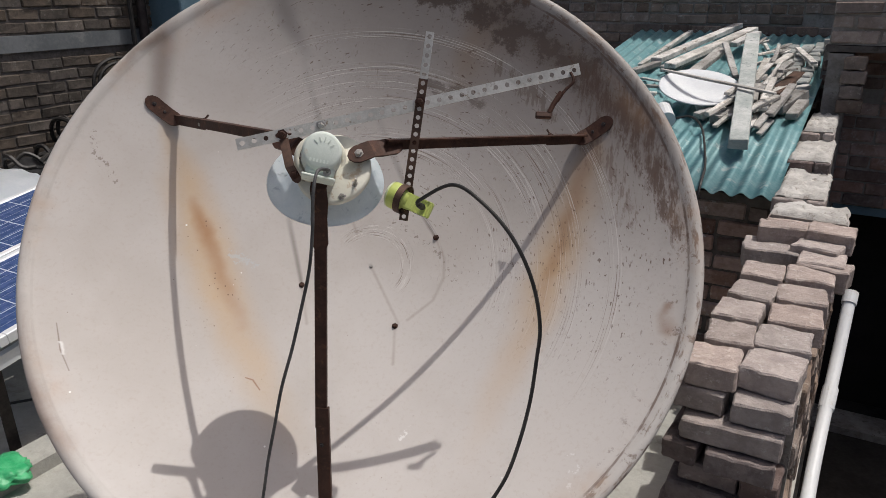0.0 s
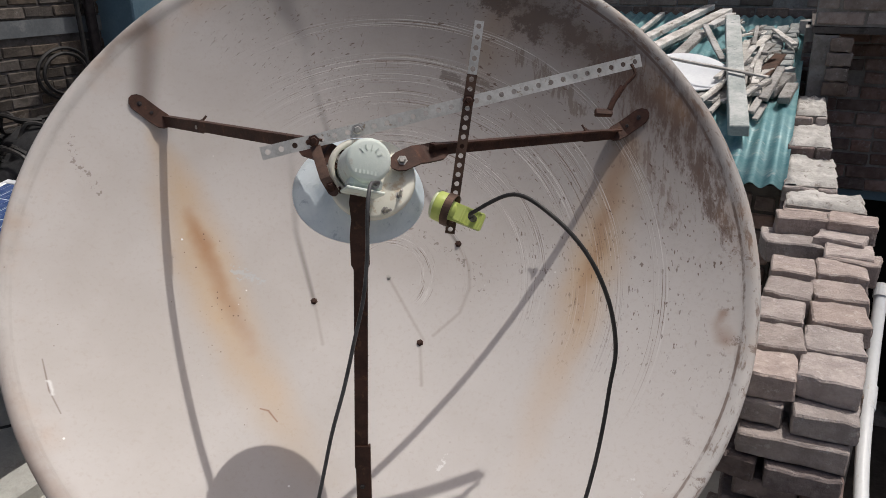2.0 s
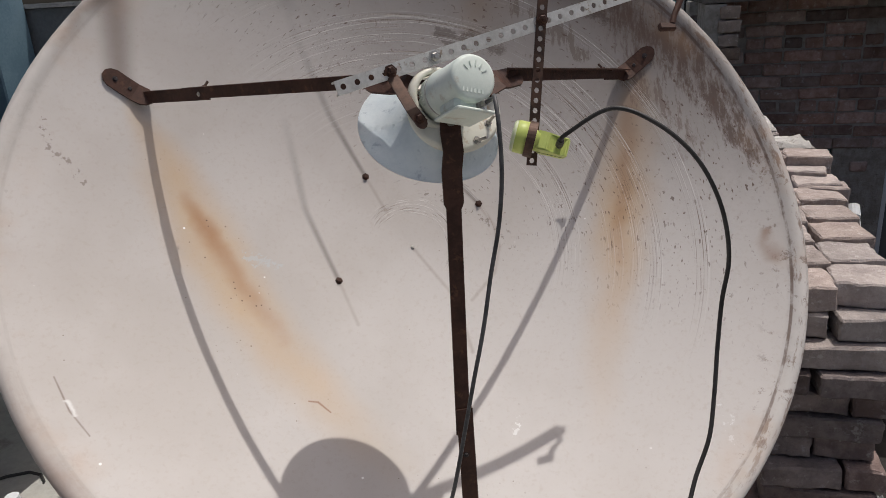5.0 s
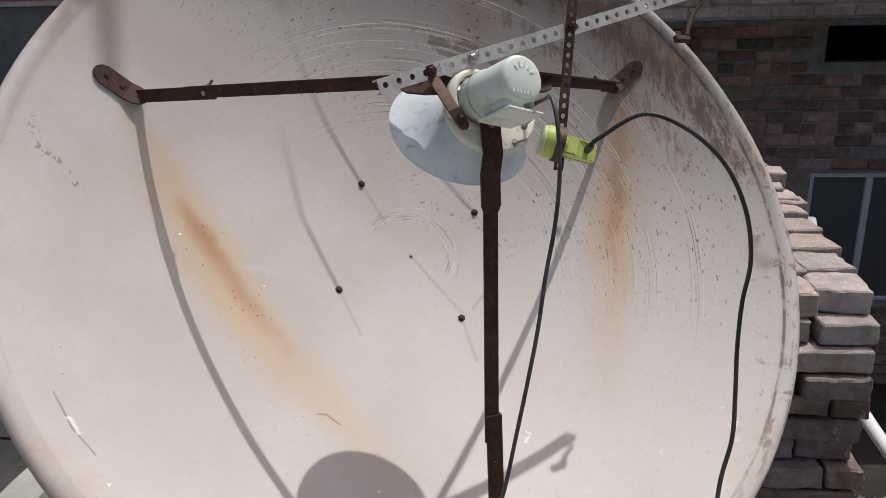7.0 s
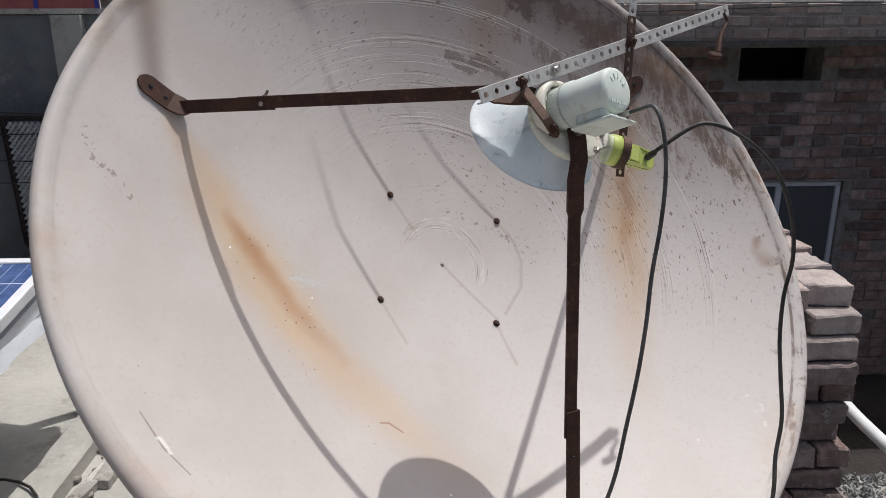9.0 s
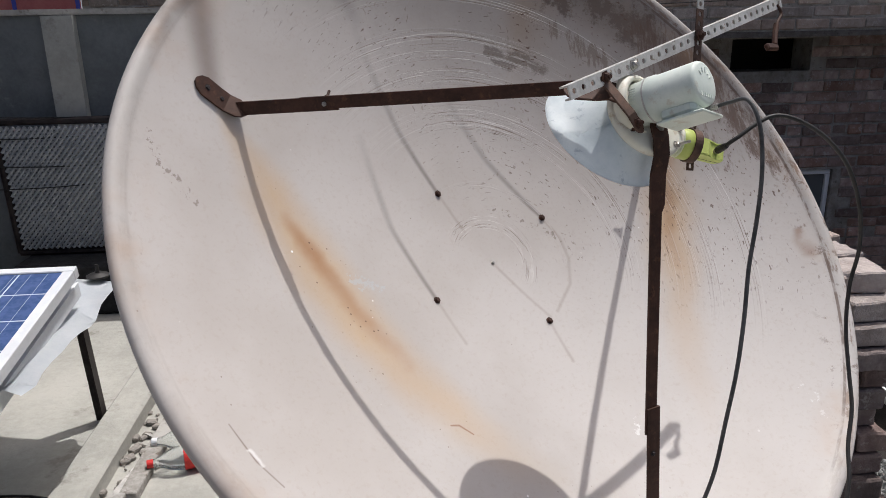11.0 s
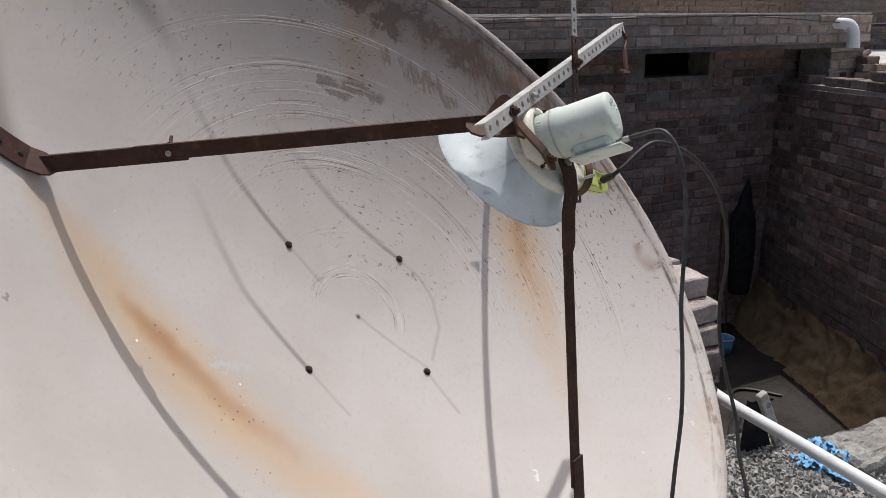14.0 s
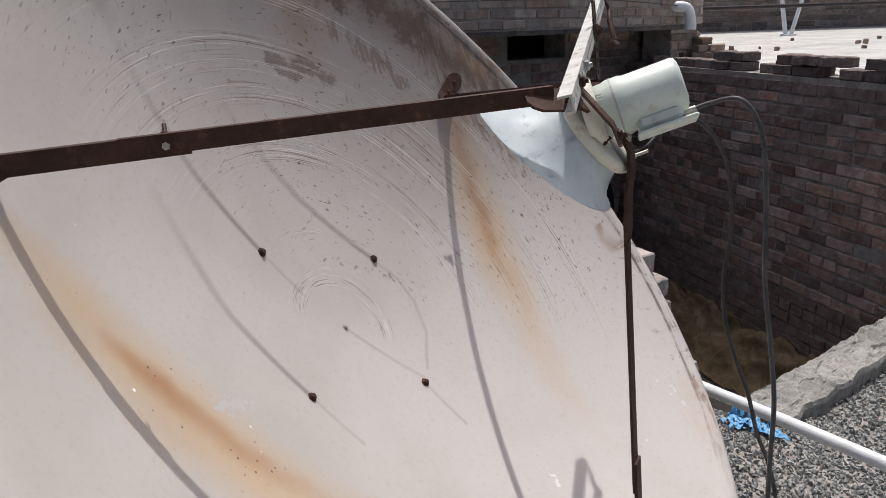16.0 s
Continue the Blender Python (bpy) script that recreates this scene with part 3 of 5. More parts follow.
def tube(pts, r, n=8, steps=6, bm=None):
    bm = bm or bmesh.new()
    path = smooth_path(pts, steps) if steps > 1 else [Vector(p) for p in pts]
    side = Vector((0.3, 0.5, 0.81))
    rings = []
    for i, p in enumerate(path):
        d = (path[min(i + 1, len(path) - 1)] - path[max(i - 1, 0)]).normalized()
        side = side - d * side.dot(d)
        if side.length < 1e-3:
            side = d.orthogonal()
        side.normalize()
        up = d.cross(side)
        rad = r[i] if isinstance(r, list) else r
        rings.append([bm.verts.new(p + (side * math.cos(2 * math.pi * k / n) + up * math.sin(2 * math.pi * k / n)) * rad) for k in range(n)])
    for a, b in zip(rings, rings[1:]):
        for k in range(n):
            bm.faces.new((a[k], a[(k + 1) % n], b[(k + 1) % n], b[k]))
    bm.faces.new(rings[0])
    bm.faces.new(rings[-1])
    return bm


def bolt_mesh(r=0.008, h=0.008, shank=0.0):
    bm = lathe([(0, h), (r * 0.75, h), (r, h * 0.7), (r, 0), (r * 1.5, 0), (r * 1.5, -0.002), (0, -0.002)], 6)
    if shank:
        add = lathe([(0, h + shank), (r * 0.5, h + shank), (r * 0.5, h), (0, h)], 8)
        me = bpy.data.meshes.new("tmp")
        add.to_mesh(me)
        add.free()
        bm.from_mesh(me)
        bpy.data.meshes.remove(me)
    return bm


SITE = Matrix.Rotation(radians(-27), 4, "Z")


def site(u=0, v=0, z=0, turn=0):
    """A pose in the building's own directions: u across, v along the parapet."""
    return SITE @ pose(u, v, z, 0, 0, turn)


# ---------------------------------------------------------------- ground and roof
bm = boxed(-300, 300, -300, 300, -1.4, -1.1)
solid("ground", bm, "shaded_ground", Matrix(), "ground of the sunken yard, coloured dark for its shade", "ground", kind="structure")
def slab_mesh(rects, z0, z1):
    bm = bmesh.new()
    for u0, u1, v0, v1 in rects:
        box(bm, u0, u1, v0, v1, z0, z1)
    return bm


roof = solid("floor", slab_mesh([(-3.7, 1.22, -7, 4.6)], -0.6, 0.0), "concrete", SITE, "dusty grey concrete roof floor with thin cracks", "floor", kind="structure")
roof_b = solid("floor_east", slab_mesh([(1.22, 7.0, -7, 0.12), (1.22, 1.75, 0.12, 0.36)], -0.6, -0.004), "concrete", SITE, "roof floor under loose gravel", "floor", kind="structure")

# ---------------------------------------------------------------- brick walls
BRICKS = {}


def brick_mesh(l, d, h, mat, k):
    """One of four worn bricks of a size; its middle is at the origin and its face looks to -y."""
    key = (round(l, 3), round(d, 3), round(h, 3), mat, k)
    if key not in BRICKS:
        state = random.getstate()
        random.seed(hash((round(l * 1000), round(h * 1000), k)) & 0xFFFF)
        bm = boxed(-l / 2, l / 2, -d / 2, d / 2, -h / 2, h / 2, bevel=min(0.007, h * 0.1), jitter=0.0035)
        random.setstate(state)
        BRICKS[key] = finish(bm, "brick", mat)
    return BRICKS[key]


def brick_wall(name, m, length, z0, z1, label, mat="brick_dark", core="mortar_dark", holes=(), bl=0.225, bh=0.066, joint=0.012, depth=0.25, only=None):
    """A wall along x whose face looks to -y; bricks stand a little proud of the mortar. holes: (x0, x1, z0, z1)."""
    bm = bmesh.new()
    xs = sorted({0, length, *[h[0] for h in holes], *[h[1] for h in holes]})
    zs = sorted({z0, z1, *[h[2] for h in holes], *[h[3] for h in holes]})
    for xa, xb in zip(xs, xs[1:]):
        for za, zb in zip(zs, zs[1:]):
            mx, mz = (xa + xb) / 2, (za + zb) / 2
            if not any(h[0] < mx < h[1] and h[2] < mz < h[3] for h in holes):
                box(bm, xa, xb, 0, depth, za, zb)
    bmesh.ops.remove_doubles(bm, verts=bm.verts, dist=1e-5)
    wall = solid(name, bm, core, m, label, "wall", kind="structure")
    rest, count, row, z = [], 0, 0, z0 + bh / 2 + joint
    while z + bh / 2 < z1 + 0.001:
        x = -bl * (0.5 if row % 2 else 0.0)
        while x < length:
            a, b = max(x, 0), min(x + bl, length)
            if row % 5 == 3:
                b = min(x + bl * 0.5, length)
            hit = [h for h in holes if h[0] < b and h[1] > a and h[2] < z + bh / 2 and h[3] > z - bh / 2]
            if b - a > 0.05 and not hit and random.random() > 0.015:
                l = round((b - a - joint) / 0.02) * 0.02
                p = ((a + b) / 2 + random.uniform(-.004, .004), 0.045 - random.uniform(0.004, 0.016), z + random.uniform(-.003, .003))
                if (only is None or only(*p)) and count < 300:
                    ob = new("brick", brick_mesh(l, 0.09, bh, mat, random.randrange(4)))
                    ob.parent = wall
                    ob.matrix_basis = pose(*p, 0, random.uniform(-.8, .8), random.uniform(-1, 1))
                    count += 1
                else:
                    rest.append((p, l))
            x = x + (bl if row % 5 != 3 else bl * 0.5)
        z += bh + joint
        row += 1
    if rest:
        rb = bmesh.new()
        for p, l in rest:
            box(rb, p[0] - l / 2, p[0] + l / 2, p[1] - 0.045, p[1] + 0.045, p[2] - bh / 2, p[2] + bh / 2, jitter=0.004)
        tagged(part("bricks", rb, mat, wall), "far courses of weathered brick", kind="stuff")
    return wall


# yard building beyond the parapet, with its jutting slab and low brick edge
F = 3.30
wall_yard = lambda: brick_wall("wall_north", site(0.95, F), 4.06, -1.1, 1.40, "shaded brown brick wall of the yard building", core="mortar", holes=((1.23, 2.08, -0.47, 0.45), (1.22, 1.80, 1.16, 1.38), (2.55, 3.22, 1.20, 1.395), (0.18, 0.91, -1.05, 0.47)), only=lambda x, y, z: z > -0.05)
slab = solid("ledge", boxed(0.98, 5.54, F - 0.42, F + 3, 1.402, 1.435, jitter=0.006), "mortar_dark", SITE, "jutting concrete roof slab edge of the yard building", "ledge", kind="structure")
parapet_f = lambda: brick_wall("wall_parapet", site(0.99, F - 0.41), 4.54, 1.437, 1.66, "two courses of brick along the slab edge, coloured as lit", mat="brick_lit", core="mortar", depth=0.12, bl=0.23, bh=0.062)
wall_corner = lambda: brick_wall("wall_corner", site(5.12, F - 0.38), 0.40, 1.135, 1.40, "brown brick pier at the corner of the terrace", mat="brick_grey", core="mortar", depth=0.3)
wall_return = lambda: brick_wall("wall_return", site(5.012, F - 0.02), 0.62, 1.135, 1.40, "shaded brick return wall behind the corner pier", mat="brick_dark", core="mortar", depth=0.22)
parapet_top = solid("parapet_mortar", boxed(0.99, 5.52, F - 0.405, F - 0.28, 1.662, 1.68, jitter=0.006), "lime_mortar", SITE, "pale mortar smeared along the parapet top", "mortar", kind="structure")
# added backing, coloured as the dark of the room
inside = solid("wall_inner", boxed(0.96, 5.0, F + 0.5, F + 0.54, -1.1, 1.4), "hole", SITE, "near-black wall standing in for the dark room behind the window", "wall", kind="structure")
wall_far = lambda: brick_wall("wall_far", site(-3.7, 6.2), 9.0, 0.2, 3.2, "distant brown brick wall beyond the roofs", mat="brick_grey", core="mortar", only=lambda x, y, z: x > 6.4 and z > 1.4)

# slanting side wall of the yard and the terrace on it
SIDE = site(4.99, F, 0, -90 - 21)
wall_side = lambda: brick_wall("wall_east", SIDE, 5.2, -1.1, 1.12, "dark brick side wall of the yard", mat="brick_dark", core="mortar", only=lambda x, y, z: x < 3.4 and z > -0.3)
FALL = 0.03
bm = boxed(-8.0, 9.0, 0.24, 16.0, 0.95, 1.13)
for vv in bm.verts:
    vv.co.z += FALL * (vv.co.y - 0.24)
terrace = solid("terrace", bm, "terrace", SIDE, "bleached concrete terrace over the yard wall", "terrace", kind="structure")
far_terrace_wall = lambda: brick_wall("wall_terrace", site(5.3, 7.2, 0, 0), 9.0, 1.12, 2.9, "brown brick wall at the back of the terrace", mat="brick_grey", core="mortar")
wall_terrace_east = lambda: brick_wall("wall_terrace_east", pose(12.0, 1.97, 0, 0, 0, -90), 14.0, 1.0, 3.4, "brown brick wall closing the far side of the terrace", mat="brick_grey", core="mortar", only=lambda x, y, z: 1.2 < z < 2.2 and 0 < x < 7)


def on_terrace(u, v):
    return 1.131 + FALL * max(0.0, (SIDE.inverted() @ (SITE @ Vector((u, v, 0)))).y - 0.24)


# raised earth at the foot of the side wall
bm = bmesh.new()
N, K = 260, 26
rows = []
for i in range(N + 1):
    x = 5.2 * i / N
    row = []
    for k in range(K + 1):
        s = k / K
        a = 0.06 * noise.noise((x * 2.3, s * 2, 0)) + 0.05 * noise.noise((x * 7, s * 4, 3)) + 0.022 * noise.noise((x * 17, s * 9, 6)) + 0.012 * noise.noise((x * 40, s * 20, 9))
        row.append(bm.verts.new((x, -0.02 - 0.30 * s ** 1.5 - a * 0.8 * (s > 0), -0.70 - 0.40 * s + a * (0.4 + 0.6 * (1 - s)))))
    rows.append(row)
for a, b in zip(rows, rows[1:]):
    for k in range(K):
        bm.faces.new((a[k], b[k], b[k + 1], a[k + 1]))
solid("earth_bank", bm, "earth", SIDE, "yellow clay bank at the foot of the wall", "earth", kind="stuff", smooth=True)

# parapet between roof and yard, stepped and rough
bm = bmesh.new()
STEPS = ((0.16, 0.72, 0.74, 0.955, 1.195), (0.72, 1.2, 0.79, 0.96, 1.20), (1.2, 1.42, 0.93, 0.975, 1.23), (1.42, 1.88, 0.955, 0.965, 1.14), (1.88, 2.35, 1.01, 0.96, 1.12), (2.35, 2.88, 1.06, 0.97, 1.10), (2.88, 3.28, 1.395, 1.0, 1.11))
for v0, v1, top, u0, u1 in STEPS:
    box(bm, u0, u1, v0, v1, -1.0, top, jitter=0.006)
parapet = solid("wall_parapet_yard", bm, "mortar", SITE, "rough brick parapet stepping up along the yard", "wall", kind="structure")
bm = bmesh.new()
for v0, v1, top, u0, u1 in STEPS[2:6]:
    nu, nv = 16, max(4, int((v1 - v0) / 0.018))
    top += 0.012
    u0 -= 0.004
    u1 += 0.004
    g = [[bm.verts.new((u0 + (u1 - u0) * i / nu + random.uniform(-.004, .004), v0 + (v1 - v0) * j / nv + random.uniform(-.004, .004), top + 0.016 * noise.noise((i * .28, j * .28, v0 * 9)) + 0.008 * noise.noise((i * .8, j * .8, v0 * 5)) - (0.02 if i in (0, nu) or j in (0, nv) else 0))) for j in range(nv + 1)] for i in range(nu + 1)]
    for i in range(nu):
        for j in range(nv):
            bm.faces.new((g[i][j], g[i + 1][j], g[i + 1][j + 1], g[i][j + 1]))
solid("mortar_cap", bm, "cap", SITE, "pale crumbling mortar cap along the parapet steps", "mortar", kind="structure", smooth=True)

# shed with a tin roof behind the dish
wall_shed = lambda: brick_wall("wall_shed", site(-0.5, 1.56), 1.45, 0, 0.90, "dark brick front wall of the tin-roofed shed", core="mortar_dark")
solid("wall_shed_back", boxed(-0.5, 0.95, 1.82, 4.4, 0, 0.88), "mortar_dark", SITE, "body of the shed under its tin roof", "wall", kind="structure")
wall_back_tin = lambda: brick_wall("wall_behind_tin", site(-1.2, 4.5), 3.4, 0.9, 3.0, "grey brown brick wall behind the tin roof", mat="brick_grey", core="mortar")
TILT_TIN = math.degrees(math.atan(0.15))


def tin_sheet(u0, u1, length, pitch=0.076, amp=0.011):
    bm = bmesh.new()
    steps = round((u1 - u0) / pitch * 8)
    a = []
    for i in range(steps + 1):
        u = u0 + (u1 - u0) * i / steps
        z = amp * math.cos(2 * math.pi * u / pitch)
        a.append([bm.verts.new((u, s * length + (0.012 * noise.noise((u * 8, s, 0))), z + dz)) for s in (0, 0.33, 0.66, 1) for dz in (0, 0.0015)])
    for p, q in zip(a, a[1:]):
        for k in range(3):
            bm.faces.new((p[2 * k], q[2 * k], q[2 * k + 2], p[2 * k + 2]))
            bm.faces.new((p[2 * k + 1], p[2 * k + 3], q[2 * k + 3], q[2 * k + 1]))
        bm.faces.new((p[0], p[1], q[1], q[0]))
    return bm


tin = thing("tin_roof", SITE @ pose(0, 1.42, 0.935, TILT_TIN), "blue-green corrugated tin roof of the low shed", "roof", kind="structure")
part("tin_sheet", tin_sheet(0.30, 0.965, 3.05), "tin", tin, smooth=True)
part("tin_sheet", tin_sheet(-0.45, 0.33, 3.05), "tin", tin, smooth=True, at=pose(0, 0.03, 0.006))


def on_tin(u, v, h=0.0):
    return 0.935 + 0.15 * (v - 1.42) + 0.012 + h


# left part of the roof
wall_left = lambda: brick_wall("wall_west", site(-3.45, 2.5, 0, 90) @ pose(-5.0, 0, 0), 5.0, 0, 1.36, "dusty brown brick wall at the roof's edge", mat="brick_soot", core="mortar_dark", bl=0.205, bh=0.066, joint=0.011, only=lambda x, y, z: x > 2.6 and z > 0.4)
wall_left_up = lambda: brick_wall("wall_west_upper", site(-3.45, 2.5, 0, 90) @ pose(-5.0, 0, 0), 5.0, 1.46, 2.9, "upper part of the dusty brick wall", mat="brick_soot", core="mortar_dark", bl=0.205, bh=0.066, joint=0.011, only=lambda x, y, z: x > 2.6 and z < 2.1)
solid("band", boxed(-5.0, 0, -0.02, 0.25, 1.36, 1.46), "render", site(-3.45, 2.5, 0, 90), "grey cement band along the brick wall", "band", kind="structure")
back = solid("wall_back", boxed(-3.45, -0.6, 2.5, 2.72, 0, 1.60), "render", SITE, "grey cement-rendered roof wall in shade", "wall", kind="structure")
solid("wall_cap", boxed(-3.45, -0.6, 2.47, 2.74, 1.602, 1.63, jitter=0.004), "lime_mortar", SITE, "pale mortar along the wall top", "mortar", kind="structure")
bm = bmesh.new()
box(bm, -2.02, -1.86, 2.44, 2.498, 0, 1.598)
solid("pier", bm, "concrete", SITE, "unplastered lighter strip of cement on the wall", "pier", kind="structure")
wall_far_left = lambda: brick_wall("wall_back_upper", site(-3.2, 4.6), 3.0, 0.9, 2.4, "sunlit brown brick wall beyond the rendered wall", mat="brick_grey", core="mortar")
pillar = solid("pillar", boxed(-3.50, -3.12, 2.15, 2.47, 0, 2.7, bevel=0.01), "paint_blue", SITE, "faded blue painted corner pillar", "pillar", kind="structure")
kerb = solid("kerb", boxed(-1.42, -1.27, -1.2, 2.46, -0.05, 0.065, jitter=0.006, bevel=0.01), "concrete", SITE, "broken concrete kerb strip along the roof floor", "kerb", kind="structure")

# kerb block at the yard's edge
bm = bmesh.new()
nu, nv = 200, 26
g = [[bm.verts.new((1.80 + 3.1 * i / nu, -0.06 + 0.20 * j / nv + 0.02 * noise.noise((i * .14, j * .2, 9)), 0.085 + 0.016 * noise.noise((i * .11, j * .14, 5)) + 0.011 * noise.noise((i * .36, j * .36, 7)) + 0.007 * noise.noise((i * .9, j * .9, 3)) - (0.02 if j in (0, nv) or i == 0 else 0))) for j in range(nv + 1)] for i in range(nu + 1)]
for i in range(nu):
    for j in range(nv):
        bm.faces.new((g[i][j], g[i + 1][j], g[i + 1][j + 1], g[i][j + 1]))
edge = [g[i][0] for i in range(nu + 1)] + [g[nu][j] for j in range(1, nv + 1)] + [g[i][nv] for i in range(nu - 1, -1, -1)] + [g[0][j] for j in range(nv - 1, 0, -1)]
low = [bm.verts.new((v.co.x + random.uniform(-.01, .01), v.co.y + random.uniform(-.012, .012), -0.05)) for v in edge]
for i in range(len(edge)):
    k = (i + 1) % len(edge)
    bm.faces.new((edge[i], edge[k], low[k], low[i]))
solid("kerb_yard", bm, "kerb", SITE, "rough pale kerb at the edge of the yard", "kerb", kind="structure")

# ---------------------------------------------------------------- the dish
DISH = Matrix(((0.9983, 0.0576, 0.0, 0), (-0.0367, 0.6349, -0.7717, 0), (-0.0445, 0.7705, 0.6359, 0.95), (0, 0, 0, 1)))
RIM, DEEP = 0.90, 0.301
dish = thing("satellite_dish", DISH, "large weathered beige satellite dish with rust streaks", "satellite dish")
prof = []
for i in range(30):
    r = 0.842 * i / 29
    prof.append((r, DEEP / RIM ** 2 * r * r))
prof += [(0.856, 0.2722), (0.866, 0.2783), (0.870, 0.2822), (0.875, 0.2868), (0.882, 0.2915), (0.890, 0.2942), (0.898, 0.2935), (0.9035, 0.2895), (0.9062, 0.2825), (0.9055, 0.2735), (0.901, 0.2665), (0.893, 0.2655), (0.885, 0.268), (0.872, 0.270)]
prof += [(0.868 * i / 29, DEEP / RIM ** 2 * (0.868 * i / 29) ** 2 - 0.005) for i in range(28, -1, -2)]
bm = lathe(prof, 180)
for v in bm.verts:
    r = math.hypot(v.co.x, v.co.y)
    v.co.z += 0.0022 * noise.noise((v.co.x * 2.5, v.co.y * 2.5, 1)) + 0.0007 * noise.noise((v.co.x * 9, v.co.y * 9, 4))
    if r > 0.85:
        a = math.atan2(v.co.y, v.co.x)
        k = 1 + 0.002 * noise.noise((math.cos(a) * 5, math.sin(a) * 5, 2))
        v.co.x *= k
        v.co.y *= k
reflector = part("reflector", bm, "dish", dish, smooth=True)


def surf(x, y, lift=0.0):
    return Vector((x, y, DEEP / RIM ** 2 * (x * x + y * y) + lift))


def surf_normal(x, y):
    k = 2 * DEEP / RIM ** 2
    return Vector((-k * x, -k * y, 1)).normalized()


def bolt_at(p, n, parent, r=0.008, h=0.008, shank=0.0, mat="bolt", name="bolt"):
    return part(name, bolt_mesh(r, h, shank), mat, parent, at=Matrix.Translation(p) @ Vector(n).to_track_quat("Z", "Y").to_matrix().to_4x4())


for x, y in ((0.096, -0.185), (-0.194, -0.082), (-0.097, 0.196), (0.191, 0.096)):
    bolt_at(surf(x, y, 0.001), surf_normal(x, y), reflector, 0.0065, 0.006, mat="rust_steel")
bolt_at(surf(0.003, -0.004, 0.001), (0, 0, 1), reflector, 0.004, 0.003)
# mount behind
part("mount_ring", lathe([(0.19, -0.0), (0.23, -0.0), (0.23, -0.03), (0.19, -0.03), (0.19, 0.0)], 24), "rust_steel", dish, at=pose(0, 0, -0.012))
inv = DISH.inverted()
part("mount_pole", tube([inv @ Vector((0, 0.16, 0.0)), inv @ Vector((0, 0.16, 0.90))], 0.045, 16, 1), "rust_steel", dish, "rusty steel mounting pole")
part("mount_arm", tube([inv @ Vector((0, 0.16, 0.86)), Vector((0, 0, -0.02))], 0.04, 12, 1), "rust_steel", dish)
part("base_plate", boxed(-0.16, 0.16, -0.16, 0.16, 0, 0.015), "rust_steel", dish, at=inv @ pose(0, 0.16, 0.0))

# feed support arms
FEED = 0.655


def feed_arm(ang, sleeve, inner_r=0.062, drop=0.0):
    a = radians(ang)
    d = Vector((math.cos(a), math.sin(a), 0))
    side = Vector((-d.y, d.x, 0))
    if side.y < -0.1:
        side = -side
    arm = part("feed_arm", flat_bar([surf(*(d * 0.772).xy, 0.004), surf(*(d * 0.745).xy, 0.004), surf(*(d * 0.722).xy, 0.006), surf(*(d * 0.698).xy, 0.016)], [surf_normal(*(d * r).xy) for r in (0.785, 0.745, 0.72)] + [Vector((0, 0, 1)) + d * 0.3], 0.044, 0.005), "rust_steel", dish, "rust-brown steel feed support arm")
    start, end = surf(*(d * 0.700).xy, 0.011), d * 0.128 + Vector((0, 0.006, FEED - 0.012))
    run = end - start
    up = Vector((0, 0.75, 0.66))
    bar = part("outer_bar", angle_bar(start, start + run * sleeve, up, 0.0275, 0.018), "rust_steel", arm)
    off = Vector((0, 0, 0.0045))
    part("inner_bar", angle_bar(start + run * (sleeve - 0.12) + off, end + off, up, 0.025, 0.016), "rust_steel", arm)
    q = start + run * (sleeve - 0.04)
    nf = run.cross(up).normalized() * (1 if d.x < 0 else -1)
    bolt_at(q + nf * 0.004, nf, arm, 0.0035, 0.001)
    bolt_at(q + side * 0.014, side, arm, 0.006, 0.008, 0.014, "rust_steel")
    for r in (0.765, 0.733):
        bolt_at(surf(*(d * r).xy, 0.007), surf_normal(*(d * r).xy), arm, 0.005, 0.003, mat="steel_leg")
    part("end_tab", flat_bar([d * 0.15 + Vector((0, 0, FEED - 0.024)), d * 0.118 + Vector((0, 0, FEED - 0.006)), d * 0.10 + Vector((0, 0, FEED + 0.008)), d * 0.066 + Vector((0, 0, FEED + 0.012))], [Vector((0, 0, 1)) + d * .6] * 2 + [Vector((0, 0, 1)) + d * .4, Vector((0, 0, 1))], 0.042, 0.005), "rust_steel", arm)
    bolt_at(d * 0.07 + Vector((0, 0, FEED + 0.015)), (0, 0, 1), arm, 0.007, 0.006)
    return arm


feed_arm(150.0, 0.32)
feed_arm(31.2, 0.22)

# lower leg: a tab bolted to the plate, an offset bend and a straight run down to the dish
leg = part("feed_leg", flat_bar([Vector((-0.016, -0.030, FEED + 0.014)), Vector((-0.018, -0.052, FEED + 0.010)), Vector((-0.014, -0.078, FEED - 0.008)), Vector((-0.017, -0.105, FEED - 0.032)), Vector((-0.0145, -0.15, FEED - 0.066))], [Vector((0, 0.0, 1))] * 2 + [Vector((0, -0.6, 0.8))] * 3, 0.036, 0.005), "rust_steel", dish, "rust-brown steel lower feed leg")
L0, L1, L2 = Vector((-0.0145, -0.15, 0.589)), Vector((-0.010, -0.52, 0.338)), Vector((0.001, -0.735, 0.190))
part("upper_bar", angle_bar(L0 - (L1 - L0) * 0.03, L1, (1, 0, 0), 0.027, 0.010), "rust_steel", leg)
part("lower_bar", angle_bar(L1 + (L0 - L1) * 0.12 + Vector((0.003, -0.002, 0.003)), L2 + Vector((0.003, -0.002, 0.003)), (1, 0, 0), 0.031, 0.012), "rust_steel", leg)
part("foot", flat_bar([L2, surf(0.002, -0.745, 0.004), surf(0.002, -0.79, 0.004)], [Vector((0, 0.5, 1)), surf_normal(0, -0.745), surf_normal(0, -0.79)], 0.044, 0.005), "rust_steel", leg)
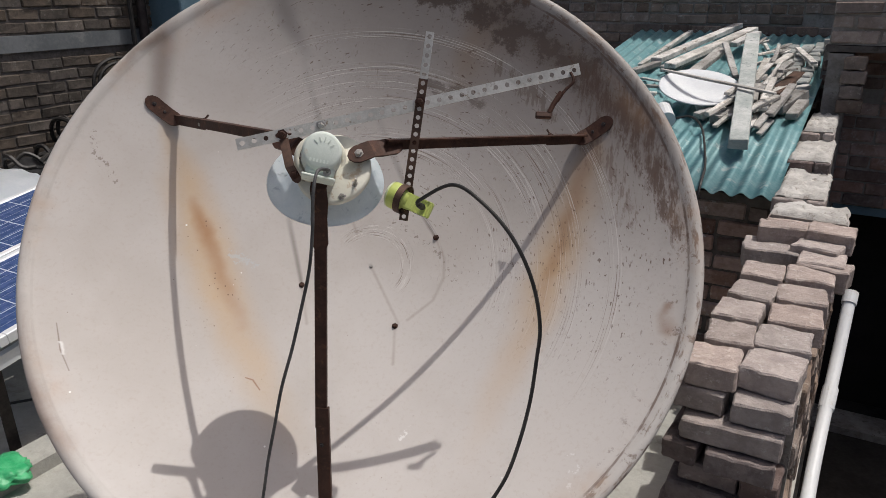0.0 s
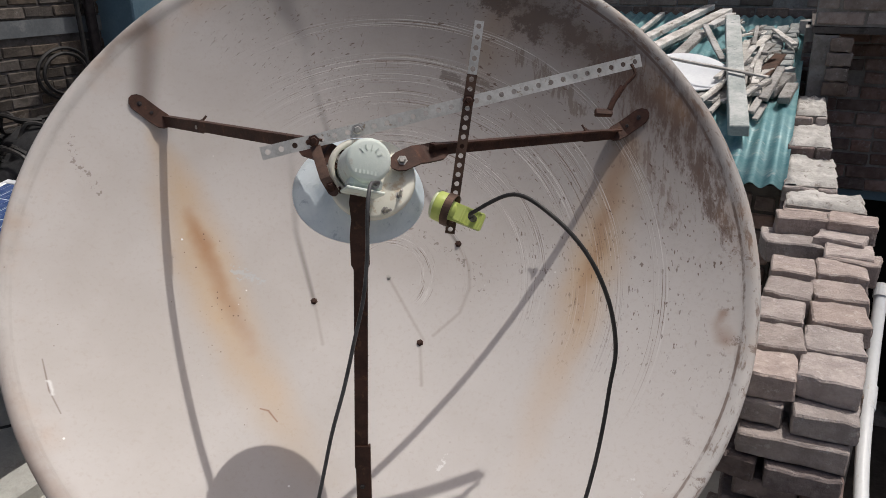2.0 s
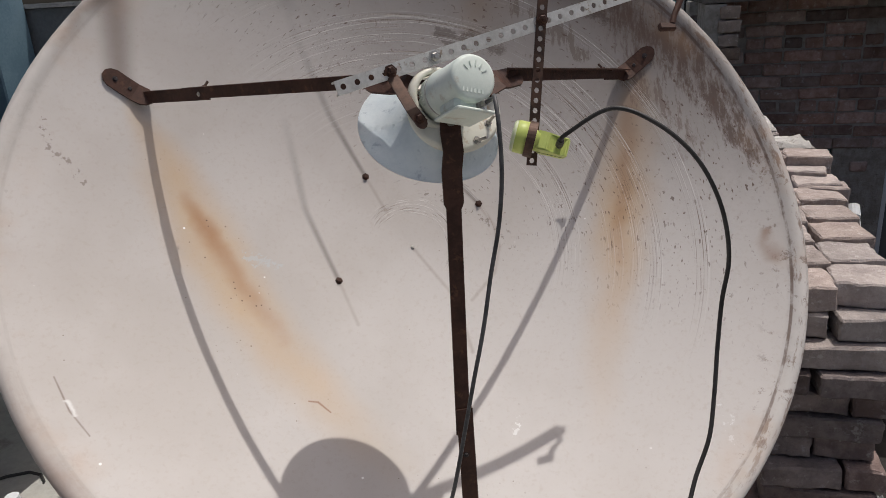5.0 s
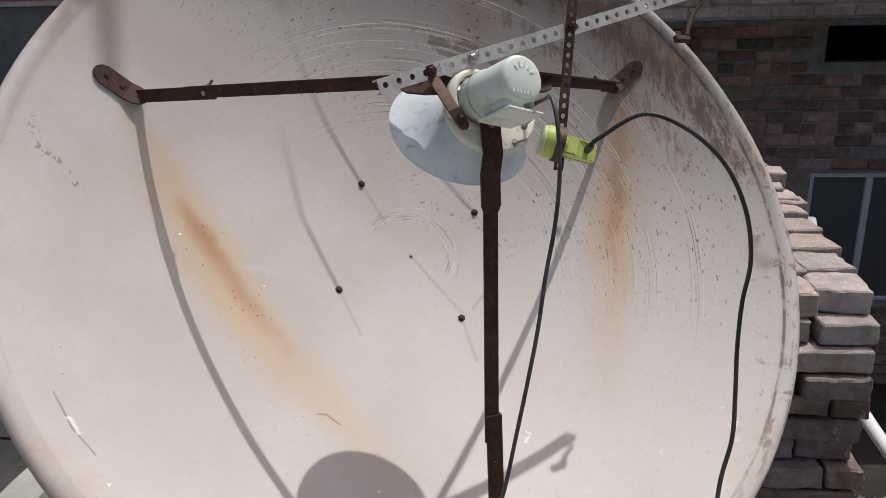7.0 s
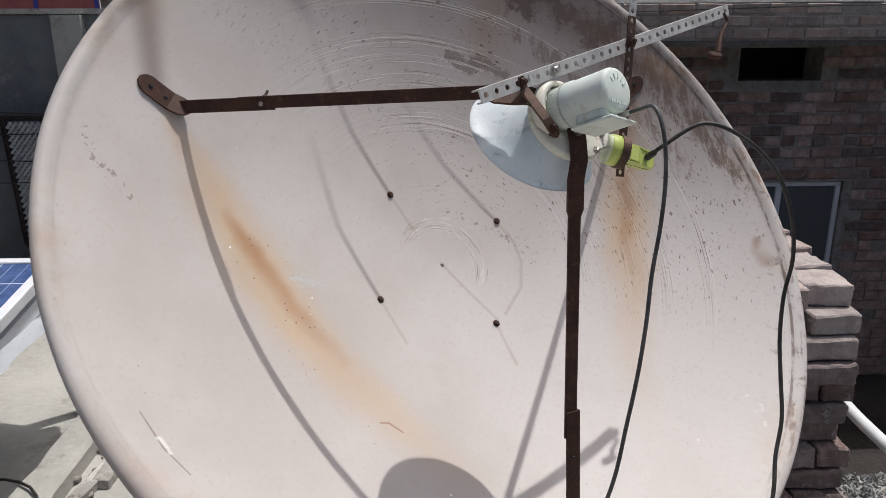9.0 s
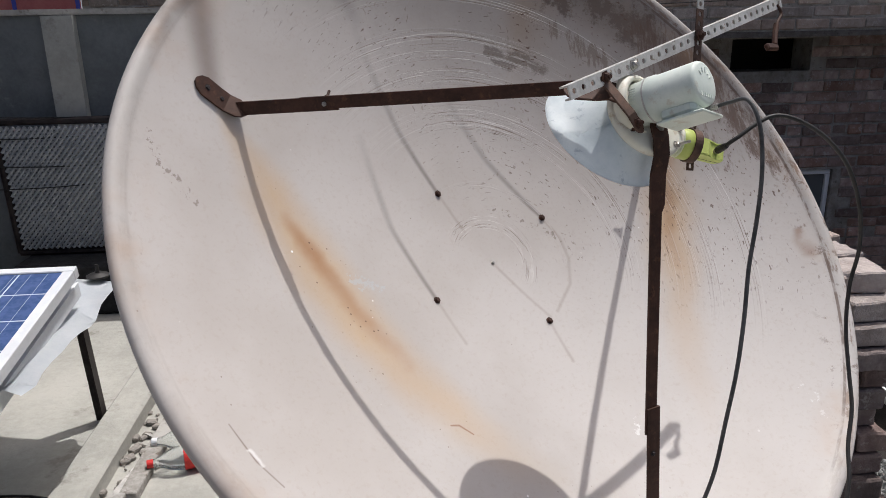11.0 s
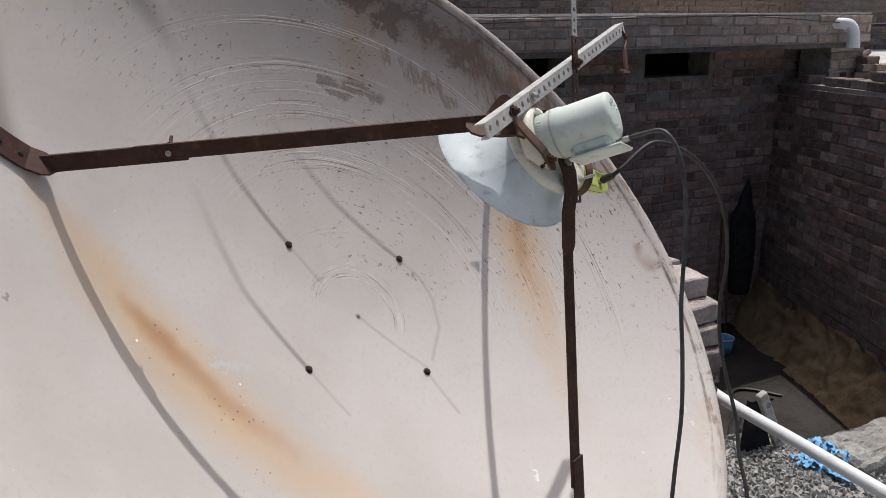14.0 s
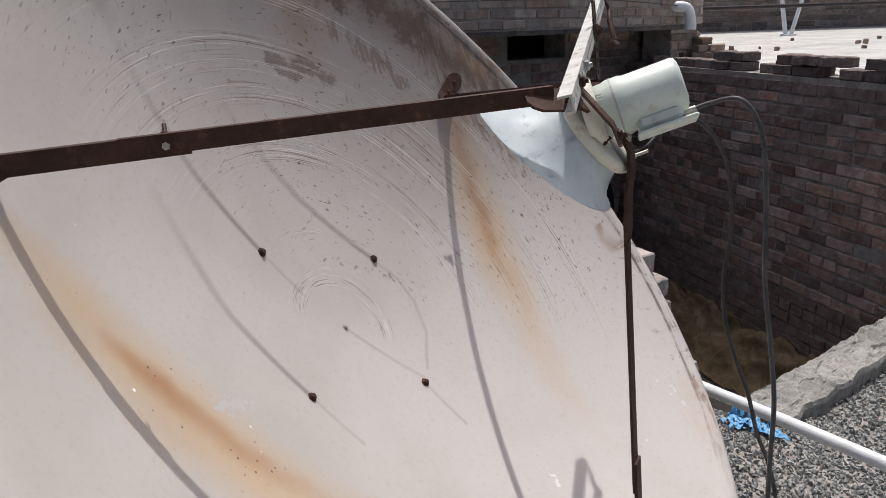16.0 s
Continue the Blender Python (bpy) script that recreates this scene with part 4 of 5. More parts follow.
bolt_at((-0.016, -0.034, FEED + 0.018), (0, 0, 1), leg, 0.006, 0.004)
bolt_at((-0.007, -0.556, 0.318), (0, -0.5, 0.8), leg, 0.004, 0.004, mat="steel_leg")

# feed: scalar plate, pale cone, housing
feed = thing("feed_unit", DISH, "old white feed unit held by steel arms", "feed unit")
PC = Vector((0.002, 0.008, 0.640))
part("scalar_plate", lathe([(0.0, 0.008), (0.078, 0.008), (0.083, 0.004), (0.084, -0.006), (0.080, -0.012), (0.0, -0.012)], 48), "cream", feed, "cream enamelled round plate with rust runs", True, at=Matrix.Translation(PC))
bm = bmesh.new()
segs, rings = 56, 10
cn = Vector((0.114, 0.238, 1)).normalized()
ca = cn.cross(Vector((0, 1, 0))).normalized()
cb = cn.cross(ca)
CC = Vector((-0.031, 0.020, 0.556))
gr = []
for i in range(segs + 1):
    a = 2 * math.pi * i / segs
    e0 = PC + Vector((0.066 * -math.cos(a), -0.066 * math.sin(a), -0.008))
    e1 = CC + (ca * math.cos(a) + cb * math.sin(a)) * (0.134 + 0.003 * math.sin(3 * a))
    row = []
    for k in range(rings + 1):
        s = k / rings
        p = e0.lerp(e1, s)
        p.z -= 0.016 * math.sin(math.pi * s)
        row.append(bm.verts.new(p))
    gr.append(row)
for a, b in zip(gr, gr[1:]):
    for k in range(rings):
        bm.faces.new((a[k], b[k], b[k + 1], a[k + 1]))
bmesh.ops.solidify(bm, geom=list(bm.faces), thickness=0.0012)
part("cone", bm, "sheet", feed, "scratched pale blue sheet cone", True)
part("horn", lathe([(0.034, -0.01), (0.034, -0.075), (0.031, -0.075), (0.031, -0.01)], 32), "bolt", feed, smooth=True, at=Matrix.Translation(PC))
LB, LC = Vector((-0.026, 0.023, 0.652)), Vector((0.008, -0.016, 0.776))
lz = (LC - LB).normalized()
ly = (Vector((0.05, 1, 0)) - lz * lz.dot(Vector((0.05, 1, 0)))).normalized()
LM = Matrix.Translation(LB) @ Matrix((ly.cross(lz), ly, lz)).transposed().to_4x4()
LL = (LC - LB).length
part("plate_ring", lathe([(0.046, 0.012), (0.054, 0.012), (0.058, 0.002), (0.058, -0.012), (0.046, -0.012), (0.046, 0.012)], 36), "cream", feed, smooth=True, at=LM)
lnb = part("housing", lathe([(0.0, LL), (0.033, LL), (0.038, LL - 0.0025), (0.040, LL - 0.007), (0.0405, 0.056), (0.0425, 0.050), (0.0425, 0.030), (0.0405, 0.026), (0.0405, -0.012), (0.0, -0.012)], 48), "lnb_white", feed, "chalky white cylindrical receiver housing", True, at=LM)
bm = boxed(-0.026, 0.034, -0.052, -0.026, 0.055, LL - 0.012, bevel=0.008)
part("connector_box", bm, "lnb_white", lnb)
bm = boxed(-0.032, 0.037, -0.057, -0.051, 0.052, LL + 0.006, bevel=0.002)
part("tray", bm, "lnb_white", lnb)
part("socket", lathe([(0.0, 0.020), (0.005, 0.020), (0.005, 0.006), (0.0085, 0.006), (0.0085, 0.0), (0.0, 0.0)], 12), "bolt", lnb, at=pose(0.018, -0.040, LL - 0.012))
part("clamp_band", lathe([(0.0427, 0.0385), (0.0434, 0.0385), (0.0434, 0.0355), (0.0427, 0.0355), (0.0427, 0.0385)], 40), "galv", lnb)
for k in range(10):
    part("ridge", boxed(-0.0006, 0.0006, 0.0402, 0.0414, 0.004, 0.022), "lnb_white", lnb, at=pose(0, 0, 0, 0, 0, 60 + k * 7))
for k in range(5):
    a = radians(30 + k * 28)
    part("raised_mark", boxed(-0.0045, 0.0045, -0.0011, 0.0011, 0, 0.0012), "lnb_white", lnb, at=pose(0.020 * math.cos(a), 0.020 * math.sin(a) + 0.003, LL, 0, 0, 30 + k * 28))
for k in range(6):
    part("raised_mark", boxed(-0.0018, 0.0018, -0.0035, 0.0035, 0, 0.0012), "lnb_white", lnb, at=pose(-0.02 + k * 0.007, -0.022, LL))
bolt_at(PC + Vector((-0.058, -0.030, 0.008)), (0, 0, 1), feed, 0.0055, 0.006, 0.008, "rust_steel")
bolt_at(PC + Vector((0.055, -0.035, 0.008)), (0.2, 0, 1), feed, 0.0055, 0.006, 0.022)
bolt_at(PC + Vector((0.030, -0.068, 0.008)), (0.5, -0.3, 1), feed, 0.0055, 0.006, 0.02)

# perforated bar fixed across the feed
A, B = Vector((-0.205, 0.030, 0.688)), Vector((0.530, 0.276, 0.672))
bar = thing("perforated_bar", DISH, "galvanised perforated angle bar clamped across the feed", "metal bar")
slope = frame_between(A, B, (-0.28, 0.8, 0.45))
part("bar", perforated((B - A).length, 0.025, 0.003, 0.0262, 0.0055, 0.018, m=slope @ Matrix.Rotation(radians(0), 4, "X")), "galv", bar)
yb = slope.to_3x3() @ Vector((0, -1, 0))
for s in (0.13, 0.24):
    bolt_at(A + (B - A) * s + yb * 0.003, yb, bar, 0.008, 0.006, 0.004, "rust_steel" if s < 0.2 else "bolt")
link = part("link", flat_bar([A + (B - A) * 0.13 + yb * -0.006, Vector((-0.082, -0.012, 0.682)), Vector((-0.066, -0.034, 0.672))], yb, 0.020, 0.004), "dark_strip", bar, "dark steel link")
bolt_at((-0.070, -0.028, 0.678), yb, link, 0.007, 0.005, 0.004, "rust_steel")
hook = part("hook", tube([B + Vector((-0.02, -0.01, 0)), B + Vector((-0.012, -0.03, -0.005)), B + Vector((-0.03, -0.05, -0.012)), B + Vector((-0.045, -0.075, -0.018))], 0.0035, 6), "rust_steel", bar, "rusty wire hook and pin")
part("pin", tube([B + Vector((-0.038, -0.055, -0.012)), B + Vector((-0.055, -0.085, -0.02)), B + Vector((-0.062, -0.102, -0.024))], 0.006, 8, 1), "rust_steel", hook)
part("pin_head", boxed(-0.022, 0.014, -0.008, 0.008, -0.006, 0.006, bevel=0.003), "rust_steel", hook, at=Matrix.Translation(B + Vector((-0.07, -0.108, -0.026))))

# hanging perforated strip with the small receiver
T0, T1 = Vector((0.198, 0.29, 0.762)), Vector((0.157, -0.066, 0.549))
strip = thing("perforated_strip", DISH, "dark rusty perforated steel strip bolted upright to the bar", "metal strip")
face = Vector((0.05, -0.45, 0.85))
sm = frame_between(T0, T1, face.cross(T1 - T0))
TM = T0.lerp(T1, 0.24)
# glare on the strip's top is put in as a paler metal
part("upper_strip", perforated((TM - T0).length, 0.018, 0.002, 0.0185, 0.0052, m=sm), "galv", strip, "upper end in paler metal for the sun's glare")
part("strip", perforated((T1 - TM).length, 0.020, 0.0025, 0.0185, 0.0052, m=Matrix.Translation(TM - T0) @ sm), "dark_strip", strip)
X0 = T0 + (T1 - T0) * 0.36
bolt_at(X0 + Vector((0, -0.003, 0.005)), face, strip, 0.008, 0.006, 0.004, "rust_steel")

small = thing("small_receiver", DISH @ frame_between((0.128, -0.014, 0.574), (0.232, -0.060, 0.590), (0.02, -0.3, 0.95)), "lime green plastic small receiver strapped to the strip", "receiver")
body = part("body", lathe([(0.0, 0.0), (0.029, 0.0), (0.031, 0.003), (0.031, 0.022), (0.027, 0.027), (0.020, 0.032), (0.019, 0.046), (0.0, 0.046)], 32), "lime", small, "lime green horn and neck", True, at=pose(0, 0, 0, 0, 90, 0))
part("horn_cap", lathe([(0.0, -0.006), (0.025, -0.006), (0.0295, -0.003), (0.030, 0.002), (0.0, 0.002)], 32), "lime_pale", small, "pale horn cap", True, at=pose(0, 0, 0, 0, 90, 0))
bm = bmesh.new()
outline = ((0.040, -0.017), (0.040, 0.015), (0.062, 0.015), (0.070, 0.006), (0.088, -0.001), (0.094, 0.002), (0.099, 0.006), (0.103, 0.003), (0.102, -0.010), (0.094, -0.021), (0.064, -0.022), (0.054, -0.017))
sides = [[bm.verts.new((x, y, z)) for x, z in outline] for y in (-0.018, 0.018)]
bm.faces.new(sides[0])
bm.faces.new(sides[1][::-1])
for i in range(len(outline)):
    k = (i + 1) % len(outline)
    bm.faces.new((sides[0][i], sides[0][k], sides[1][k], sides[1][i]))
bmesh.ops.bevel(bm, geom=list(bm.edges), offset=0.0025, segments=2, affect="EDGES")
case = part("case", bm, "lime", small, "lime green receiver case")
part("seam", boxed(0.041, 0.098, -0.0185, 0.0185, -0.0095, -0.0087), "rubber", case)
part("socket", lathe([(0.0, 0.016), (0.0055, 0.016), (0.0055, 0.0), (0.0, 0.0)], 10), "bolt", case, at=pose(0.084, 0, -0.002))
part("boot", lathe([(0.0, 0.03), (0.0055, 0.03), (0.007, 0.02), (0.0075, 0.0), (0.0, 0.0)], 12), "rubber", case, at=pose(0.084, 0, 0.010))
part("strap", lathe([(0.0315, -0.008), (0.034, -0.008), (0.034, 0.008), (0.0315, 0.008), (0.0315, -0.008)], 32), "dark_strip", small, "dark steel strap", at=pose(0.030, 0, 0, 0, 90, 0))

# cables
sm4 = DISH @ frame_between((0.128, -0.014, 0.574), (0.232, -0.060, 0.590), (0.02, -0.3, 0.95))
end2 = inv @ (sm4 @ Vector((0.084, 0, 0.038)))
D = lambda x, y, z: Vector((x, y, z))
loop = [end2, end2 + D(0.006, 0.002, 0.022), D(0.271, -0.036, 0.693), D(0.335, -0.080, 0.712), D(0.400, -0.146, 0.699), D(0.447, -0.222, 0.658), D(0.471, -0.299, 0.601), D(0.471, -0.364, 0.540), D(0.465, -0.439, 0.493), D(0.449, -0.519, 0.466), D(0.425, -0.596, 0.448), D(0.389, -0.661, 0.428), D(0.355, -0.725, 0.418), D(0.318, -0.80, 0.385), D(0.30, -0.90, 0.30), D(0.30, -1.0, 0.15), D(0.31, -1.10, -0.05)]
cab = solid("cable", tube(loop, 0.0042, 8, 8), "rubber", DISH, "black coaxial cable looping down from the small receiver", "cable", smooth=True)
C0 = LM @ Vector((0.018, -0.040, LL + 0.006))
c1 = [C0, C0 + lz * 0.022, D(0.018, -0.085, 0.824), D(0.016, -0.133, 0.823), D(0.017, -0.196, 0.790), D(0.011, -0.260, 0.747), D(-0.004, -0.326, 0.704), D(-0.020, -0.399, 0.665), D(-0.040, -0.472, 0.624), D(-0.056, -0.541, 0.573), D(-0.072, -0.609, 0.522), D(-0.087, -0.668, 0.463), D(-0.102, -0.731, 0.408), D(-0.117, -0.794, 0.353), D(-0.135, -0.90, 0.27), D(-0.14, -1.0, 0.16), D(-0.12, -1.12, 0.0)]
cab2 = solid("cable", tube(c1, 0.0035, 8, 8), "grey_cable", DISH, "dark grey cable hanging from the feed unit", "cable", smooth=True)

# ---------------------------------------------------------------- loose bricks on the parapet
def loose_brick(u, v, z, l, w, h, turn=0.0, tip=0.0, label="loose sun-bleached brick lying on the parapet", mat="brick"):
    if 0.8 < u < 1.3 and v > -0.1:
        u += 0.028 * (v - 0.15)
    bm = boxed(-l / 2, l / 2, -w / 2, w / 2, 0, h)
    bmesh.ops.bevel(bm, geom=list(bm.edges), offset=0.005, segments=1, affect="EDGES")
    bmesh.ops.subdivide_edges(bm, edges=[e for e in bm.edges if e.calc_length() > 0.04], cuts=4, use_grid_fill=True)
    o = random.random() * 50
    for vv in bm.verts:
        n3 = noise.noise_vector((vv.co * 22) + Vector((o, o, o)))
        edgy = (abs(vv.co.x) > l / 2 - 0.012) + (abs(vv.co.y) > w / 2 - 0.012) + (min(vv.co.z, h - vv.co.z) < 0.008)
        k = 1.0 if edgy > 1 else 0.45
        vv.co += Vector(n3) * 0.0035 * k + Vector(noise.noise_vector(vv.co * 9 + Vector((o, 0, o)))) * 0.0035 + Vector(noise.noise_vector(vv.co * 48 + Vector((0, o, o)))) * 0.0045 * k
    return solid("brick", bm, mat, SITE @ pose(u, v, z, tip, 0, turn), label, "brick", "loose bricks")


random.seed(5)
# top rows, two across
v = 0.17
for k in range(6):
    z = 0.757 + 0.012 * k
    for u, w in ((0.978, 0.128), (1.117, 0.142)):
        if k == 5 and u < 1:
            continue
        loose_brick(u + random.uniform(-.008, .008) + 0.006 * k, v + 0.03 * (u > 1.05) + random.uniform(-.006, .006), z, w, 0.142, 0.064, random.uniform(-6, 6))
    v += 0.148
for u, v_, z, l, w, t in ((0.985, 1.00, 0.80, 0.18, 0.12, 10), (1.13, 1.03, 0.825, 0.15, 0.11, -12), (1.165, 0.90, 0.80, 0.16, 0.13, -10), (1.02, 1.14, 0.85, 0.20, 0.11, 6), (1.16, 1.13, 0.86, 0.15, 0.11, -4), (0.93, 1.12, 0.78, 0.10, 0.11, 5)):
    loose_brick(u, v_, z, l, w, 0.072, t, random.uniform(-4, 4))
# ragged end of the parapet, course by course
z = 0.692
for k in range(11):
    u0 = (0.905, 0.93, 0.90, 0.935, 0.915, 0.91, 0.885, 0.90, 0.865, 0.85, 0.84)[k]
    u1 = 1.19 - 0.01 * (k % 3)
    v0 = (0.085, 0.06, 0.03, 0.05, 0.035, 0.05, 0.01, 0.02, -0.01, -0.03, -0.03)[k]
    cut = u0 + (u1 - u0) * (0.45, 0.99, 0.35, 0.60, 0.99, 0.40, 0.65, 0.99, 0.5, 0.3, 0.6)[k]
    for a, b in ((u0, cut), (cut + 0.008, u1)):
        if b - a > 0.03:
            loose_brick((a + b) / 2, v0 + 0.11 + random.uniform(-.012, .012), z, b - a - 0.004, 0.22, 0.061, random.uniform(-3, 3), label="worn brick in the ragged end of the parapet", mat="brick" if k < 2 else "brick_shaded")
    z -= 0.066
for k in range(10):
    for s in range(4):
        if 0.60 - 0.086 * k > 0:
            loose_brick(0.99, 0.42 + 0.24 * s + (0.11 if k % 2 else 0), 0.66 - 0.086 * k, 0.09, 0.225, 0.074, random.uniform(-2, 2), label="brick in the side of the parapet", mat="brick_shaded") if k < 4 else None
            loose_brick(1.155, 0.36 + 0.24 * s + (0.11 if k % 2 else 0), 0.66 - 0.086 * k, 0.09, 0.225, 0.074, random.uniform(-2, 2), label="brick in the yard side of the parapet", mat="brick_grey")

for k in range(4):
    loose_brick(1.055, 2.90, 1.085 + 0.076 * k, 0.125 - 0.02 * (k % 2), 0.10, 0.068, random.uniform(-3, 3), label="brick in the corner pier", mat="brick_grey")

# exposed near ends of the steps, two courses each
for (v0, v1, top, u0, u1), mat in zip(STEPS[2:6], ("brick", "brick", "brick_shaded", "brick")):
    for k in range(2):
        cut = u0 + (u1 - u0) * (0.62, 0.40)[k]
        for a, b in ((u0 - 0.01, cut - 0.006), (cut + 0.006, u1 + 0.004)):
            loose_brick((a + b) / 2 - 0.028 * (v0 - 0.15), v0 + 0.045 + random.uniform(-.012, .008), top - 0.070 - 0.072 * k, b - a, 0.13, 0.064, random.uniform(-3, 3), label="whitewashed brick at the end of a parapet step", mat=mat)

# white drain pipe along the parapet
pipe = thing("drain_pipe", SITE, "white plastic drain pipe running along the parapet", "pipe")
part("pipe", tube([(1.275, 0.84, 0.80), (1.268, 0.66, 0.63), (1.258, 0.40, 0.47), (1.255, 0.15, 0.405), (1.25, -0.3, 0.40), (1.25, -1.0, 0.39), (1.25, -2.6, 0.36)], 0.019, 16, 8), "pvc", pipe, smooth=True)
part("pipe_end", tube([(1.2755, 0.85, 0.81), (1.274, 0.82, 0.781)], 0.0225, 16, 1), "pvc", pipe)
part("pipe_collar", tube([(1.266, 0.60, 0.585), (1.263, 0.54, 0.543)], 0.0225, 16, 1), "pvc", pipe)
part("pipe_collar", tube([(1.25, -0.62, 0.396), (1.25, -0.72, 0.3945)], 0.0225, 16, 1), "pvc", pipe)

# window of the yard building
W0, W1, WZ0, WZ1 = 2.185, 3.025, -0.465, 0.445
window = thing("window_1", SITE @ pose(0, F + 0.02, 0), "two-leaf window with chalky white steel frame and dusty panes", "window", kind="structure")
for n_, b_ in (("window_frame", (W0, W1, 0, 0.04, WZ1 - 0.035, WZ1)), ("window_frame", (W0, W1, 0, 0.04, WZ0, WZ0 + 0.03)), ("window_frame", (W0, W0 + 0.03, 0, 0.04, WZ0 + 0.03, WZ1 - 0.035)), ("window_frame", (W1 - 0.035, W1, 0, 0.04, WZ0 + 0.03, WZ1 - 0.035)), ("mullion", (2.545, 2.59, -0.004, 0.036, WZ0 + 0.03, WZ1 - 0.035))):
    part(n_, boxed(*b_, bevel=0.004), "white_steel", window)
part("pane", boxed(W0 + 0.03, 2.545, 0.018, 0.022, WZ0 + 0.03, WZ1 - 0.035), "glass", window)
part("pane", boxed(2.59, W1 - 0.035, 0.018, 0.022, WZ0 + 0.03, WZ1 - 0.035), "glass", window)
part("window_sill", boxed(W0 - 0.03, W1 + 0.03, -0.06, 0.02, WZ0 - 0.04, WZ0 - 0.002, bevel=0.006), "mortar", window)

door = thing("door_1", SITE @ pose(0, F + 0.02, 0), "open doorway with a dark blue frame, unlit inside", "door", kind="structure")
for b_ in ((1.135, 1.185, 0, 0.06, -1.05, 0.465), (1.80, 1.855, 0, 0.06, -1.05, 0.465), (1.185, 1.80, 0, 0.06, 0.41, 0.465)):
    part("door_frame", boxed(*b_, bevel=0.004), "paint_blue", door)

# spout and bits on the yard building
spout = thing("rain_spout", SITE @ pose(5.13, F - 0.43, 1.57), "white plastic rain spout elbow through the parapet", "spout")
part("elbow", tube([(-0.05, 0.10, 0.02), (-0.02, 0.0, 0.025), (0.035, -0.06, 0.01), (0.06, -0.085, -0.06), (0.062, -0.09, -0.15)], 0.045, 16, 6), "pvc", spout, smooth=True)
part("socket_end", tube([(0.062, -0.09, -0.12), (0.062, -0.09, -0.17)], 0.052, 16, 1), "pvc", spout)
solid("wire", tube([(1.0, F - 0.44, 1.60), (2.4, F - 0.46, 1.64), (4.0, F - 0.45, 1.655), (5.1, F - 0.46, 1.60)], 0.004, 5), "mortar_dark", SITE, "old wire slung along the parapet", "wire")
pole = solid("pole", tube([(5.45, 3.2, 1.57), (9.5, 2.2, 1.62)], 0.02, 8, 1), "steel_leg", SITE, "dark iron pipe lying across the terrace", "pole")
log = solid("stick", tube([(5.25, 2.9, 1.17), (6.1, 3.3, 1.34)], 0.028, 8, 1), "dark_strip", SITE, "weathered stick lying on the terrace", "stick")
for k in range(14):
    u, v = 5.5 + random.uniform(0, 3.2), 2.5 + random.uniform(-1.2, 1.0)
    loose_brick(u, v, on_terrace(u, v), *[random.uniform(0.02, 0.055) for _ in range(3)], random.uniform(0, 90), label="small rubble lump on the terrace", mat="brick_grey")
for k, (du, dv, dz) in enumerate(((5.50, 2.72, 0), (5.62, 2.66, 0), (5.52, 2.70, 0.062), (5.44, 2.86, 0), (5.46, 2.84, 0.062), (5.47, 2.85, 0.124))):
    loose_brick(du, dv, on_terrace(du, dv) + dz, 0.2, 0.11, 0.06, 14 * k, label="stacked broken brick at the terrace corner", mat="brick_grey")
# uneven last courses along the side wall
x = 0.30
while x < 4.6:
    l = random.uniform(0.14, 0.24)
    for k in range(1 if x < 1.0 else 2):
        if random.random() < (0.75, 0.55)[k]:
            p = SITE.inverted() @ (SIDE @ Vector((x + l / 2, 0.10 + random.uniform(-.02, .02), 0)))
            loose_brick(p.x, p.y, 1.122 + 0.068 * k, l - 0.01, 0.15, 0.064, -111 + random.uniform(-5, 5), random.uniform(-2, 2), label="loose brick in the uneven top course of the yard wall", mat="brick_shaded")
    x += l
stool = thing("steel_stand", pose(10.0, -0.62, 1.235), "white painted forked steel stand on the terrace", "stand")
for a, b in (((0, 0.03, 0), (0, 0.20, 0.85)), ((0, -0.03, 0), (0, -0.20, 0.85))):
    part("leg", tube([a, b], 0.028, 8, 1), "white_steel", stool)
part("foot", boxed(-0.10, 0.10, -0.10, 0.10, -0.02, 0.02, bevel=0.006), "white_steel", stool)

# things down in the yard
bundle = solid("black_bag", tube([(4.62, F - 0.12, -0.75), (4.60, F - 0.12, -0.4), (4.62, F - 0.10, 0.0), (4.66, F - 0.08, 0.30)], [0.09 + 0.03 * math.sin(math.pi * min(1, i / 13)) - (0.1 * max(0, i - 11) / 8) for i in range(19)], 10, 6), "black_cloth", SITE, "black cloth bundle hanging on the yard wall", "bundle", smooth=True)
for k, (a, b) in enumerate((((4.25, F - 0.25, -1.1), (4.4, F - 0.06, 0.1)), ((4.33, F - 0.3, -1.1), (4.48, F - 0.06, 0.0)))):
    solid("pole", tube([a, b], 0.010, 6, 1), "dark_strip", SITE, "thin dark metal rod leaning on the yard wall", "rod")
bucket = thing("bucket", SITE @ pose(4.1, F - 0.5, -1.1), "pale blue plastic bucket in the yard", "bucket")
part("body", lathe([(0.0, 0.0), (0.065, 0.0), (0.082, 0.14), (0.078, 0.14), (0.062, 0.006), (0.0, 0.006)], 20), "blue_film", bucket, smooth=True)
part("rim", lathe([(0.078, 0.135), (0.086, 0.135), (0.086, 0.146), (0.078, 0.146), (0.078, 0.135)], 20), "white_steel", bucket)
bm = bmesh.new()
tri = ((1.535, -0.01), (1.70, -0.01), (1.585, 0.25), (1.55, 0.25))
lo_, hi_ = [bm.verts.new((a, 0.235, b)) for a, b in tri], [bm.verts.new((a, 0.255, b)) for a, b in tri]
bm.faces.new(lo_)
bm.faces.new(hi_[::-1])
for i in range(4):
    bm.faces.new((lo_[i], hi_[i], hi_[(i + 1) % 4], lo_[(i + 1) % 4]))
bmesh.ops.recalc_face_normals(bm, faces=bm.faces)
solid("board", bm, "black_cloth", SITE, "black board propped upright at the roof edge", "board")
